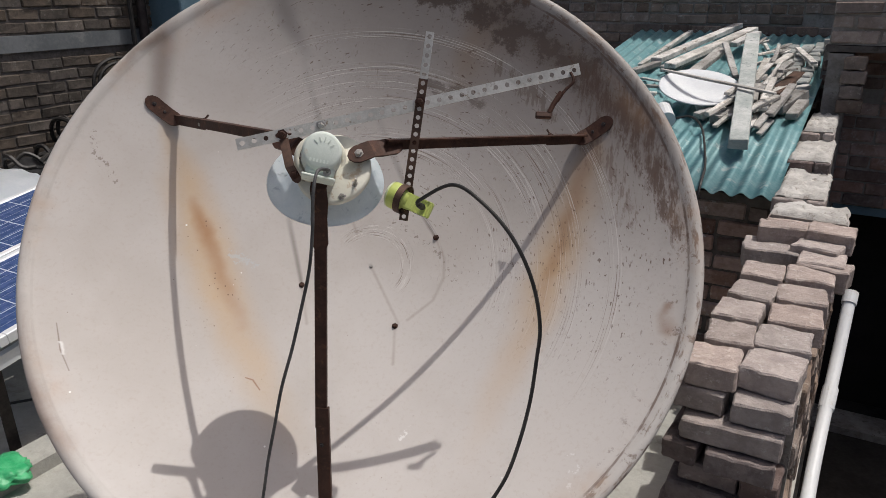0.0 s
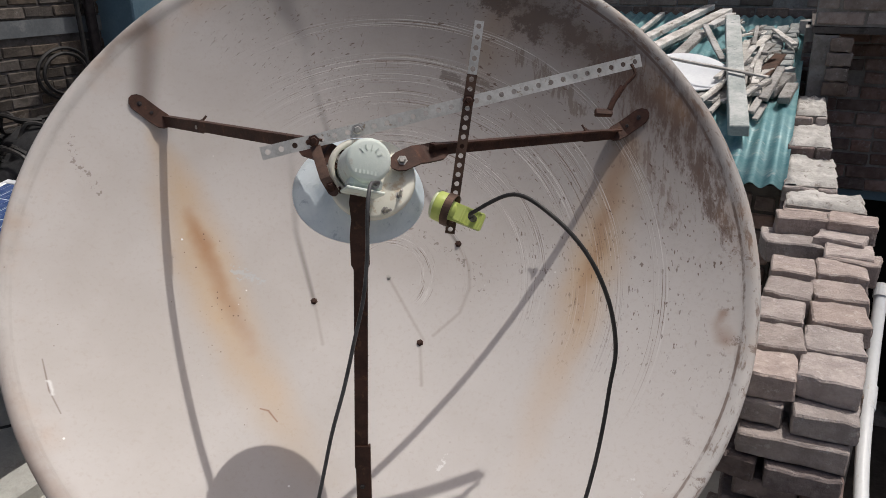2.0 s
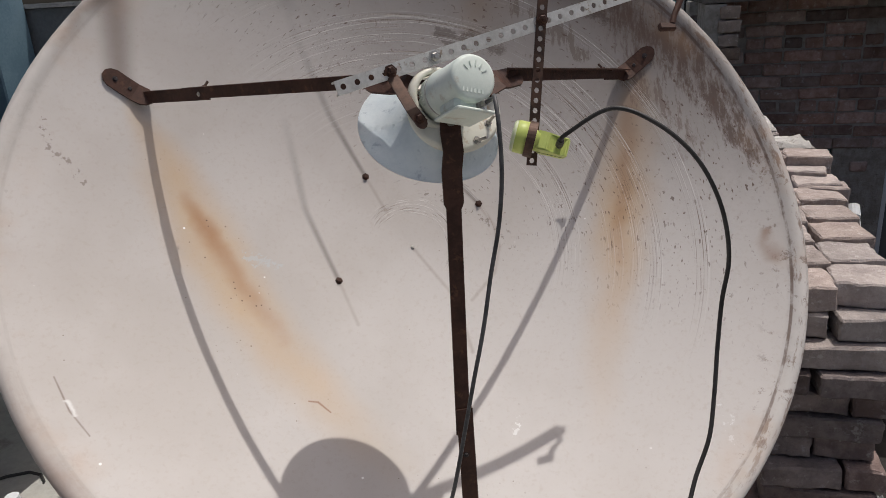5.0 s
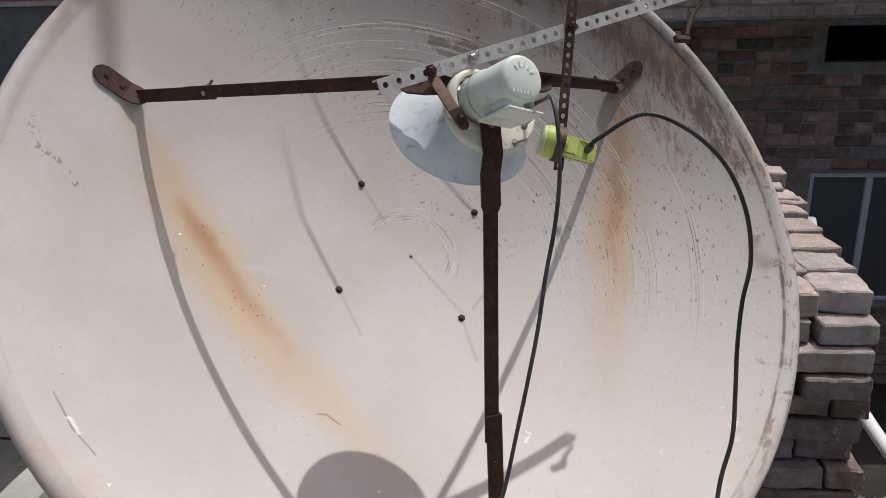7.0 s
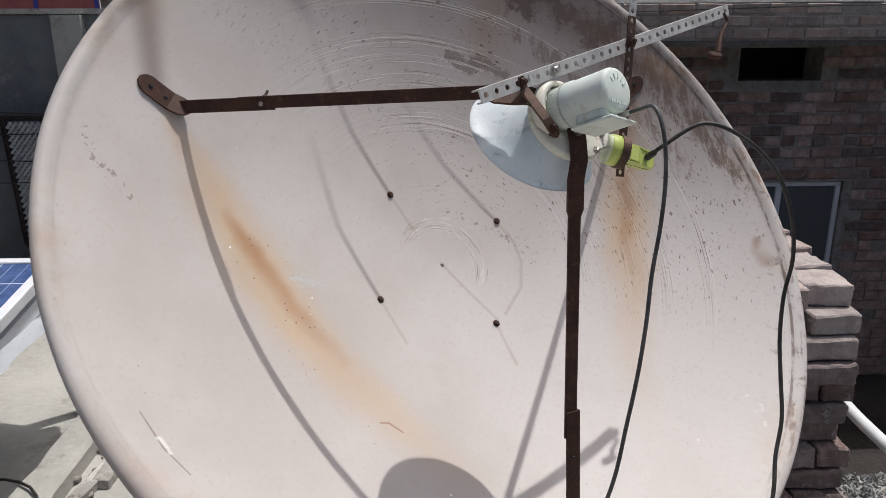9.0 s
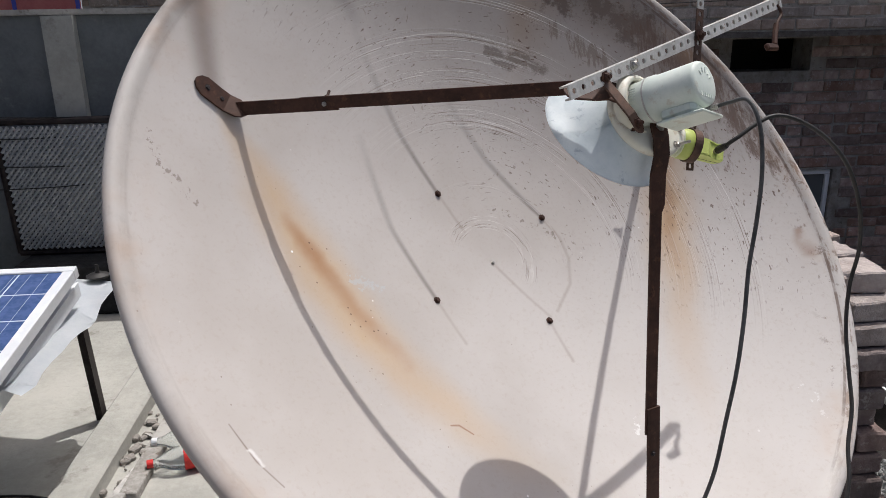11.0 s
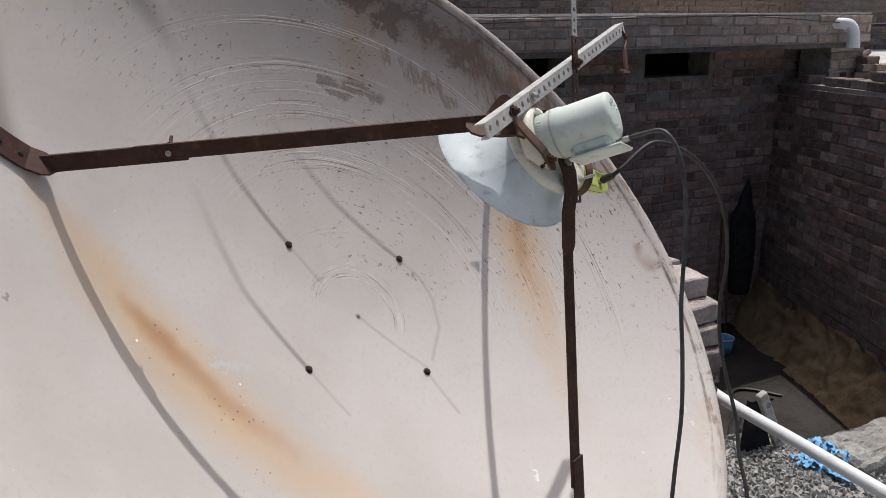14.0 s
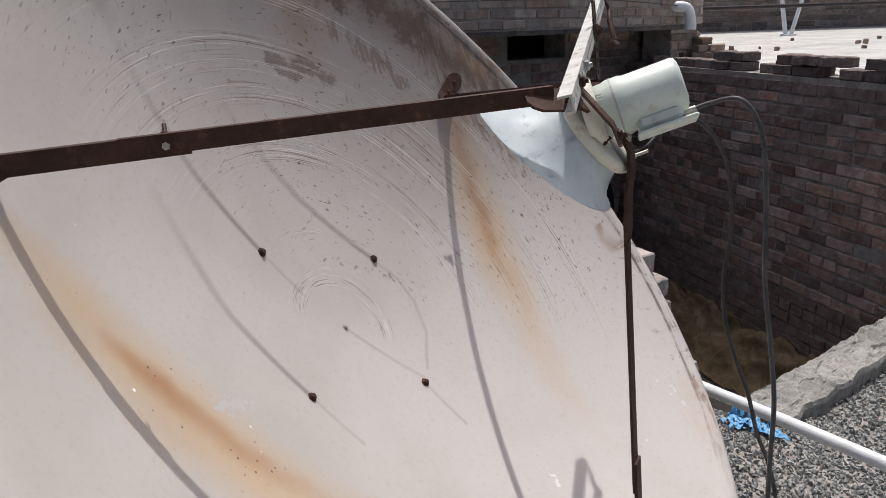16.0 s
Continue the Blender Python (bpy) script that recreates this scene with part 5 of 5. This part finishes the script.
bm = boxed(-0.02, 0.02, -0.012, 0.012, 0.0, 0.34, bevel=0.003, jitter=0.002)
solid("board", bm, "wood", SITE @ pose(1.725, 0.215, -0.012, 0, -27, 0), "pale wooden batten leaning on the black board", "board")
for k in range(5):
    solid("cable", tube([(1.8 + k * .3, 1.0 + .1 * k, -1.09), (2.6 + k * .25, 1.2 + .25 * k, -1.085), (3.5 + .1 * k, 2.0, -1.09)], 0.012, 6), "rubber", SITE, "black hose lying in the yard", "hose")

# gravel heap
gm = bmesh.new()
random.seed(11)
ICO = [Vector(p).normalized() for p in ((1, 0, 0), (-1, 0, 0), (0, 1, 0), (0, -1, 0), (0, 0, 1), (0, 0, -1))]
OCT = ((0, 2, 4), (2, 1, 4), (1, 3, 4), (3, 0, 4), (2, 0, 5), (1, 2, 5), (3, 1, 5), (0, 3, 5))


def heap(u, v):
    h = 0.085 * math.exp(-(((u - 1.45) / 0.42) ** 2 + ((v + 0.12) / 0.42) ** 2)) + 0.05 * math.exp(-(((u - 1.1) / 0.4) ** 2 + ((v + 0.6) / 0.5) ** 2))
    return h


verts, faces = [], []
for k in range(24000):
    u, v = 0.62 + 2.5 * random.random() ** 1.15, -1.15 + 1.52 * random.random()
    if (0.9 < u < 1.2 and v > 0.0) or (u > 1.76 and v > -0.05) or (u < 0.9 and v > -0.1) or (u > 1.75 and v > 0.1):
        continue
    s = random.uniform(0.005, 0.012)
    q = Euler((random.random() * 6, random.random() * 6, random.random() * 6)).to_matrix()
    sc = Vector((random.uniform(.7, 1.5), random.uniform(.7, 1.2), random.uniform(.5, .9))) * s
    base = len(verts)
    c = Vector((u, v, heap(u, v) + random.uniform(0.0, 0.012)))
    verts += [tuple(c + q @ Vector((p.x * sc.x * random.uniform(.8, 1.2), p.y * sc.y, p.z * sc.z))) for p in ICO]
    faces += [tuple(base + i for i in f) for f in OCT]
gme = bpy.data.meshes.new("gravel")
gme.from_pydata(verts, [], faces)
gme.materials.append(MAT["gravel"])
grav = tagged(new("gravel", gme), "grey crushed stone gravel spilled on the roof", "gravel", kind="stuff")
grav.matrix_basis = SITE
bm = bmesh.new()
g = [[bm.verts.new((0.6 + 1.9 * i / 30, -1.3 + 1.66 * j / 26, heap(0.6 + 1.9 * i / 30, -1.3 + 1.66 * j / 26) + 0.002)) for j in range(27)] for i in range(31)]
for i in range(30):
    for j in range(26):
        if g[i + 1][j + 1].co.y < (0.34 if g[i + 1][j].co.x < 1.76 else 0.0):
            bm.faces.new((g[i][j], g[i + 1][j], g[i + 1][j + 1], g[i][j + 1]))
bmesh.ops.delete(bm, geom=[q for q in bm.verts if not q.link_faces], context="VERTS")
solid("gravel_bed", bm, "mortar", SITE, "dusty bed under the gravel", "gravel", kind="stuff", smooth=True)


def crumple(u, v, z, size, mat, label, name="plastic_bag", seed=0, flat=0.45):
    bm = bmesh.new()
    bmesh.ops.create_icosphere(bm, subdivisions=4, radius=size)
    for vv in bm.verts:
        d = vv.co.normalized()
        k = 1 + 0.35 * noise.noise(d * 2.1 + Vector((seed, 0, 0))) + 0.22 * abs(noise.noise(d * 6 + Vector((0, seed, 0)))) + 0.1 * noise.noise(d * 14)
        vv.co = Vector((d.x * size * k * 1.3, d.y * size * k, max(0, (d.z * flat * k + flat * 0.8)) * size))
    return solid(name, bm, mat, SITE @ pose(u, v, z), label, "bag", smooth=True)


bm = bmesh.new()
random.seed(41)
for k in range(44):
    c = Vector((1.68 + random.gauss(0, 0.035), 0.01 + random.gauss(0, 0.055), 0))
    l, w, turn = random.uniform(0.03, 0.08), random.uniform(0.008, 0.022), random.uniform(0, 6.3)
    d, e = Vector((math.cos(turn), math.sin(turn), 0)), Vector((-math.sin(turn), math.cos(turn), 0))
    row = []
    for i in range(7):
        q = c + d * (l * (i / 6 - 0.5))
        zz = heap(q.x, q.y) + 0.016 + 0.035 * abs(noise.noise((i * 0.55, k * 3.1, 0))) + (0.05 if q.x > 1.715 else 0.0) + 0.002 * (k % 5)
        row.append([bm.verts.new(q + e * (s * w * (0.5 + 0.4 * noise.noise((i * .8, k, s)))) + Vector((0, 0, zz + 0.012 * noise.noise((i * 1.3, k * 2.0, s * 2.0))))) for s in (-1, -0.3, 0.4, 1)])
    for a, b in zip(row, row[1:]):
        for i in range(3):
            bm.faces.new((a[i], a[i + 1], b[i + 1], b[i]))
solid("plastic_bag", bm, "blue_film", SITE, "light blue shredded plastic bag on the gravel", "bag", kind="stuff", smooth=True)
stone = loose_brick(0.98, -0.36, 0.06, 0.17, 0.12, 0.07, 25, label="brown stone lying on the gravel", mat="brick_grey")

# ---------------------------------------------------------------- scrap wood and small dish on the tin roof
random.seed(21)


def lath(a, b, w, t, label="bleached scrap plank on the tin roof", mat="wood"):
    """A plank between two places (u, v, height over the tin)."""
    p, q = Vector((a[0], a[1], on_tin(*a))), Vector((b[0], b[1], on_tin(*b)))
    l = (q - p).length
    w, t = w * 0.8, t * 0.7
    bm = boxed(0, l, -w / 2, w / 2, -t / 2, t / 2, bevel=min(0.004, t * 0.15), jitter=0.003)
    bmesh.ops.subdivide_edges(bm, edges=[e for e in bm.edges if e.calc_length() > l * 0.7], cuts=5)
    o = random.random() * 40
    for vv in bm.verts:
        vv.co += Vector(noise.noise_vector(Vector((vv.co.x * 7 + o, vv.co.y * 30, vv.co.z * 30)))) * 0.005
    x = (q - p).normalized()
    y = Vector((0, 0, 1)).cross(x).normalized()
    m = Matrix.Translation(p) @ Matrix((x, y, x.cross(y))).transposed().to_4x4()
    return solid("plank", bm, mat, SITE @ m, label, "plank", "scrap wood pile")


lath((0.54, 3.35, .20), (0.75, 1.78, .07), 0.105, 0.075, "thick greenish grey beam on the scrap pile", "beam")
lath((-0.11, 3.23, .03), (-0.02, 4.23, .04), 0.045, 0.04, "round-edged pale pole on the scrap pile")
lath((-0.03, 3.30, .05), (0.30, 4.29, .08), 0.10, 0.05)
lath((0.12, 3.05, .08), (0.44, 4.03, .11), 0.10, 0.045)
lath((0.08, 3.15, .03), (0.28, 3.60, .07), 0.13, 0.04)
lath((0.31, 2.83, .10), (0.38, 3.32, .13), 0.09, 0.04)
lath((0.40, 3.25, .18), (0.57, 2.68, .13), 0.045, 0.03)
lath((0.19, 2.56, .18), (0.82, 2.30, .16), 0.026, 0.018, "long thin batten across the small dish")
lath((0.77, 2.66, .05), (0.84, 3.24, .02), 0.09, 0.04, "dark weathered plank on the tin roof", "dark_strip")
lath((0.81, 2.44, .035), (0.90, 2.77, .035), 0.11, 0.065, "short sawn wooden offcut on the tin roof")
lath((0.90, 2.37, .03), (0.93, 2.61, .035), 0.07, 0.05, "short sawn wooden offcut on the tin roof")
lath((0.79, 2.11, .015), (0.82, 2.29, .03), 0.03, 0.02)
lath((0.56, 2.22, .03), (0.62, 2.40, .03), 0.07, 0.06, "short sawn wooden offcut on the tin roof")
lath((0.47, 2.27, .03), (0.53, 2.40, .03), 0.06, 0.05, "short sawn wooden offcut on the tin roof")
lath((-0.12, 3.10, .02), (-0.01, 3.30, .03), 0.08, 0.04)
lath((-0.02, 2.96, .02), (0.15, 2.86, .03), 0.035, 0.02)
lath((0.0, 2.80, .02), (0.2, 2.70, .05), 0.04, 0.03)
lath((0.02, 2.62, .02), (0.17, 2.58, .04), 0.05, 0.03)
lath((0.38, 3.66, .08), (0.49, 3.94, .1), 0.08, 0.05)
for k in range(64):
    u = min(max(random.gauss(0.69, 0.075), 0.52), 0.86)
    v = random.uniform(2.25, 3.9) if k % 2 else random.uniform(2.2, 2.9)
    l, turn = random.uniform(0.14, 0.45), radians(random.choice((68, 74, 80, 86, 104)) + random.uniform(-14, 14))
    h = random.uniform(0.015, 0.11)
    lath((u - l / 2 * math.cos(turn), v - l / 2 * math.sin(turn), h), (u + l / 2 * math.cos(turn), v + l / 2 * math.sin(turn), max(0.012, h + random.uniform(-.05, .05))), random.uniform(0.025, 0.06), random.uniform(0.015, 0.035))
for i in range(3):
    for k in range(8):
        bm = boxed(-0.035, 0.035, -0.055, 0.055, 0, 0.03, bevel=0.006, jitter=0.005)
        for vv in bm.verts:
            vv.co.z -= 8 * vv.co.x ** 2
        u, v = 0.73 + 0.075 * i + random.uniform(-.01, .01), 3.02 + 0.125 * k + 0.03 * i + random.uniform(-.015, .015)
        solid("roof_tile", bm, "tile", SITE @ pose(u, v, on_tin(u, v, 0.012), random.uniform(4, 14), random.uniform(-6, 6), random.uniform(-14, 6)), "small grey curved tile laid on the tin roof", "tile", "tiles on the tin roof")
mini = thing("small_dish", SITE @ pose(0.42, 2.50, on_tin(0.42, 2.50, 0.11), 21, 3, 12), "white offset satellite dish lying on scrap wood", "satellite dish")
bm = lathe([(0.0, -0.035), (0.10, -0.028), (0.20, -0.008), (0.255, 0.010), (0.262, 0.008), (0.262, 0.002), (0.20, -0.016), (0.10, -0.036), (0.0, -0.043)], 40)
for v in bm.verts:
    v.co *= 0.82
    v.co.y *= 0.92
part("reflector", bm, "white_steel", mini, "chalky white dish", True)
part("support", tube([(0.05, -0.2, -0.09), (-0.02, 0.0, -0.045)], 0.018, 8, 1), "pvc", mini)
can = solid("pipe_piece", tube([(0.35, 2.13, on_tin(0, 2.13, 0.04)), (0.29, 2.27, on_tin(0, 2.27, 0.05))], 0.042, 16, 1), "pvc", SITE, "short white plastic pipe piece on the tin roof", "pipe")
solid("cable", tube([(0.39, 2.14, on_tin(0, 2.14, 0.05)), (0.46, 2.15, on_tin(0, 2.15, 0.06)), (0.53, 2.09, on_tin(0, 2.09, 0.03)), (0.61, 1.80, on_tin(0, 1.80, 0.012)), (0.65, 1.61, on_tin(0, 1.61, 0.012)), (0.67, 1.44, on_tin(0, 1.44, 0.012)), (0.67, 1.40, 0.90)], 0.006, 6), "rubber", SITE, "black cable hanging over the tin edge", "cable")
loose_brick(0.90, 3.9, on_tin(.90, 3.9, 0.0), 0.20, 0.11, 0.09, 60, label="pale block lying on the pier", mat="lime_mortar")

# ---------------------------------------------------------------- left side of the roof
panel_m = SITE @ pose(-1.30, 0.68, 0.735, 10, 0, 0)
PL, PW = 1.14, 0.62


def solar(m, label):
    p = thing("solar_panel", m, label, "solar panel")
    for b_ in ((-PW, 0, -PL, -PL + 0.035, 0, 0.04), (-PW, 0, -0.035, 0, 0, 0.04), (-0.035, 0, -PL + 0.035, -0.035, 0, 0.04), (-PW, -PW + 0.035, -PL + 0.035, -0.035, 0, 0.04)):
        part("frame_rail", boxed(*b_, bevel=0.003), "alu", p)
    part("glass_face", boxed(-PW + 0.035, -0.035, -PL + 0.035, -0.035, 0.012, 0.034), "cells", p, "blue cells under glass")
    return p


for shift, legs in ((0.0, ((-1.45, 1.02, 0.60), (-1.50, -0.36, 0.50))), (-0.635, ((-2.42, 1.02, 0.60), (-2.42, -0.36, 0.50)))):
    at = panel_m @ pose(shift, 0, 0)
    panel = solar(at, "blue solar panel in white frame on a steel stand")
    pinv = at.inverted()
    for u, v, top in legs:
        part("leg", angle_bar(pinv @ (SITE @ Vector((u, v, 0.0))), pinv @ (SITE @ Vector((u - 0.03, v, top))), (1, 0, 0), 0.045, 0.045, 0.005), "steel_leg", panel)
    x = -0.02 if shift == 0 else -PW + 0.08
    part("stand_rail", angle_bar((x, -PL - 0.05, -0.06), (x, 0.02, -0.06), (0, 0, 1), 0.05, 0.03), "white_steel", panel, "white steel stand rail")
bm = bmesh.new()
g = [[bm.verts.new((-3.35 + 2.08 * i / 30 + 0.03 * noise.noise((0, j * .5, 4)) * (i == 30), (0.12 if i > 11 else -0.35) + (1.05 - 0.22 * (i / 30) ** 4) * j / 12, 0.615 + 0.135 * max(0.0, min(1.0, (11.5 - i) / 3)) + 0.018 * noise.noise((i * .45, j * .5, 2)) - (0.03 if i == 30 and j < 9 else 0))) for j in range(13)] for i in range(31)]
for i in range(30):
    for j in range(12):
        bm.faces.new((g[i][j], g[i + 1][j], g[i + 1][j + 1], g[i][j + 1]))
bmesh.ops.solidify(bm, geom=list(bm.faces), thickness=0.002)
solid("plastic_sheet", bm, "paper", SITE, "white plastic sheet laid on the panel stand", "sheet", smooth=True)
knob = thing("suction_cup", SITE @ pose(-1.36, 0.98, 0.63), "black round rubber knob on the white sheet", "knob")
part("disc", lathe([(0, 0), (0.04, 0), (0.042, 0.008), (0.02, 0.018), (0, 0.018)], 20), "rubber", knob)
part("stem", lathe([(0, 0.05), (0.006, 0.05), (0.008, 0.018), (0, 0.018)], 10), "rubber", knob)

# woven cot on its side against the wall
cot = thing("woven_cot", SITE @ pose(-2.33, 2.42, 0.32, 3, 0, 0), "grey woven rope cot leaning upright on the wall", "cot")
CW, CH = 0.66, 0.74
for a, b in (((0, 0, 0), (0, 0, CH)), ((CW, 0, 0), (CW, 0, CH)), ((0, 0, 0), (CW, 0, 0)), ((0, 0, CH), (CW, 0, CH))):
    part("frame_rail", tube([a, b], 0.02, 8, 1), "steel_leg", cot)
bm = bmesh.new()
for k in range(-22, 24):
    x0 = k * 0.03
    for sgn, y in ((1, -0.022), (-1, -0.016)):
        pts = []
        for s in (0, 1):
            z = s * (CH - 0.05) + 0.025
            pts.append(((x0 if sgn > 0 else CW - x0) + sgn * s * CH * 0.8, z))
        (xa, za), (xb, zb) = pts
        lo, hi = 0.025, CW - 0.025
        if (xa < lo and xb < lo) or (xa > hi and xb > hi):
            continue
        def clip(xa, za, xb, zb):
            if xa < lo:
                za += (lo - xa) * (zb - za) / (xb - xa); xa = lo
            if xa > hi:
                za += (hi - xa) * (zb - za) / (xb - xa); xa = hi
            return xa, za
        p1, p2 = clip(xa, za, xb, zb), clip(xb, zb, xa, za)
        tube([(p1[0], y, p1[1]), (p2[0], y, p2[1])], 0.008, 5, 1, bm)
tagged(part("webbing", bm, "cord", cot, "grey white woven rope webbing"), kind="stuff")
for k in range(12):
    part("lashing", tube([(CW - 0.03, -0.02, 0.05 + k * 0.056), (CW + 0.005, -0.026, 0.075 + k * 0.056)], 0.008, 5, 1), "cord", cot)
trunk = solid("trunk", boxed(-2.3, -1.52, 2.2, 2.47, 0, 0.30, bevel=0.02), "black_cloth", SITE, "black covered trunk under the leaning cot", "trunk")
for z0, z1 in ((1.12, 1.08), (0.98, 1.0), (0.85, 0.82), (0.70, 0.74)):
    solid("wire", tube([(-2.9, 2.38, z0), (-2.1, 2.36, (z0 + z1) / 2 - 0.02), (-1.3, 2.46, z1)], 0.003, 5), "rubber", SITE, "thin dark wire strung along the wall", "wire")
for v_, z in ((-1.42, 0.95), (-1.40, 0.80)):
    b_ = thing("wall_tap", SITE @ pose(v_, 2.46, z), "small pale tap fixed on the wall", "tap")
    part("pipe", tube([(0, 0.04, 0), (0, -0.05, 0), (-0.12, -0.06, -0.03)], 0.012, 8, 4), "galv", b_)
    part("block", boxed(-0.02, 0.05, 0.0, 0.035, -0.03, 0.04), "cream", b_)

# heap of black hose and cable behind the panel
heapm = bmesh.new()
random.seed(8)
for k in range(26):
    c = Vector((-3.0 + random.gauss(0, .18), 1.35 + random.gauss(0, .35), 0.62 + random.uniform(0, .25)))
    r = random.uniform(0.12, 0.26)
    tilt = Euler((random.uniform(-.5, .5), random.uniform(-.5, .5), 0)).to_matrix()
    tube([c + tilt @ Vector((r * math.cos(a), r * math.sin(a), 0.04 * math.sin(3 * a))) for a in [i * 0.55 for i in range(12)]], 0.014, 6, 3, heapm)
solid("hose_heap", heapm, "rubber", SITE, "tangled heap of black hose", "hose", kind="stuff")
crumple(-3.0, 1.35, 0.0, 0.62, "black_cloth", "black tarpaulin heap under the hoses", "tarpaulin", 5, 0.75)
for k, r in enumerate((0.20, 0.16)):
    solid("hose_ring", tube([(-3.37 + 0.01 * k, 1.75 + r * math.cos(a), 1.12 + r * 0.8 * math.sin(a)) for a in [i * 0.52 for i in range(13)]], 0.012, 6, 3), "rubber", SITE, "ring of black hose hung on the wall", "hose")
solid("drain_pipe", tube([(-3.36, 2.0, 2.8), (-3.36, 2.02, 1.0), (-3.33, 2.02, 0.2)], 0.035, 12, 1), "steel_leg", SITE, "dark pipe fastened to the brick wall", "pipe")
solid("drain_pipe", tube([(-3.37, 1.92, 2.8), (-3.37, 1.93, 0.9)], 0.016, 8, 1), "rubber", SITE, "dark cable running down the brick wall", "cable")

# board with coloured stripes far behind
sign = thing("painted_board", SITE @ pose(-2.9, 4.3, 1.3), "white board with red and blue painted bands", "board")
part("panel", boxed(-1.2, 0.42, 0, 0.02, 0.0, 0.9), "banner_white", sign)
part("band", boxed(-1.2, 0.42, -0.006, -0.001, 0.36, 0.47), "banner_red", sign, "red band")
for x in (-0.6, -0.06, 0.40):
    part("stripe", boxed(x - 0.015, x + 0.015, -0.012, -0.007, 0.36, 0.9), "banner_blue", sign, "blue stripe")
part("post", boxed(-1.0, -0.94, 0.021, 0.06, -1.3, 0.9), "steel_leg", sign)
part("post", boxed(0.2, 0.26, 0.021, 0.06, -1.3, 0.9), "steel_leg", sign)


# bottles, planks and rubble by the kerb
def bottle(u, v, turn, label, wrap, cap):
    b = thing("plastic_bottle", SITE @ pose(u, v, 0.047, 0, 90, turn), label, "bottle")
    part("body", lathe([(0.0, -0.15), (0.032, -0.15), (0.043, -0.135), (0.045, -0.09), (0.043, -0.05), (0.045, 0.0), (0.045, 0.05), (0.036, 0.095), (0.018, 0.13), (0.014, 0.142), (0.014, 0.15), (0.0, 0.15)], 24), "clear", b, smooth=True)
    lab = part("wrapper", lathe([(0.0458, -0.045), (0.0458, 0.045)], 24), wrap, b)
    part("cap", lathe([(0.0, 0.172), (0.014, 0.172), (0.0155, 0.168), (0.0155, 0.15), (0.0, 0.15)], 16), cap, b)
    for k in range(6):
        a = radians(150 + 16 * k)
        part("printed_bar", boxed(-0.003, 0.003, -0.001, 0.001, -0.028 + 0.004 * (k % 3), 0.022), "white_print", lab, at=pose(0.0462 * math.cos(a), 0.0462 * math.sin(a), 0, 0, 12, math.degrees(a) + 90))
    return b


bottle(-0.98, 0.64, 196, "empty clear soda bottle with a red wrapper", "red_label", "red_label")
bottle(-1.0, 0.76, 186, "empty clear water bottle with a blue wrapper", "blue_label", "white_steel")
random.seed(31)
for u, v_, l, w, t, turn in ((-1.16, 0.72, 0.55, 0.06, 0.035, 88), (-1.12, 1.12, 0.34, 0.03, 0.02, 84), (-1.07, 1.16, 0.26, 0.025, 0.02, 80), (-1.2, 0.45, 0.3, 0.05, 0.03, 80)):
    bm = boxed(-l / 2, l / 2, -w / 2, w / 2, 0, t, bevel=0.003, jitter=0.003)
    solid("plank", bm, "wood", SITE @ pose(u, v_, 0.002, 0, 0, turn), "splintered wooden plank on the roof floor", "plank")
for k in range(26):
    l = random.uniform(0.05, 0.14)
    solid("splinter", boxed(-l / 2, l / 2, -0.006, 0.006, 0, 0.007, jitter=0.002), "wood", SITE @ pose(-1.17 + random.gauss(0, 0.04), random.uniform(0.5, 1.7), 0.002 + 0.004 * (k % 3), 0, 0, 84 + random.gauss(0, 22)), "dry wood splinter beside the kerb", "splinter", "splinters by the kerb")
for k in range(90):
    u, v_ = -1.215 + random.gauss(0, 0.03), random.uniform(0.2, 1.9)
    s = random.uniform(0.008, 0.03)
    loose_brick(u, v_, 0.0, s * 1.5, s, s * 0.7, random.uniform(0, 180), label="crumb of broken mortar beside the kerb", mat="mortar")
solid("cable", tube([(-1.9, -0.3, 0.03), (-1.45, 0.05, 0.075), (-1.25, -0.15, 0.02), (-0.9, -0.25, 0.012), (-0.5, -0.1, 0.012)], 0.006, 6), "rubber", SITE, "black cable lying across the kerb", "cable")
solid("cable", tube([(-1.7, 0.5, 0.02), (-1.35, 0.35, 0.08), (-1.15, 0.05, 0.015), (-0.8, -0.1, 0.012)], 0.005, 6), "rubber", SITE, "second black cable across the kerb", "cable")
crumple(-1.33, -0.52, 0.03, 0.085, "green_film", "crumpled green plastic bag on the roof", seed=9)
cup = solid("white_cup", lathe([(0, 0.05), (0.022, 0.05), (0.024, 0.0), (0, 0.0)], 16), "white_steel", SITE @ pose(-1.36, -0.12, 0.067), "white plastic cup lying on the kerb", "cup")

# courses of brick, built last
random.seed(77)
for build in (wall_yard, wall_corner, wall_return, parapet_f, wall_side, wall_shed, wall_left, wall_left_up, wall_back_tin, wall_far_left, far_terrace_wall, wall_terrace_east, wall_far):
    build()
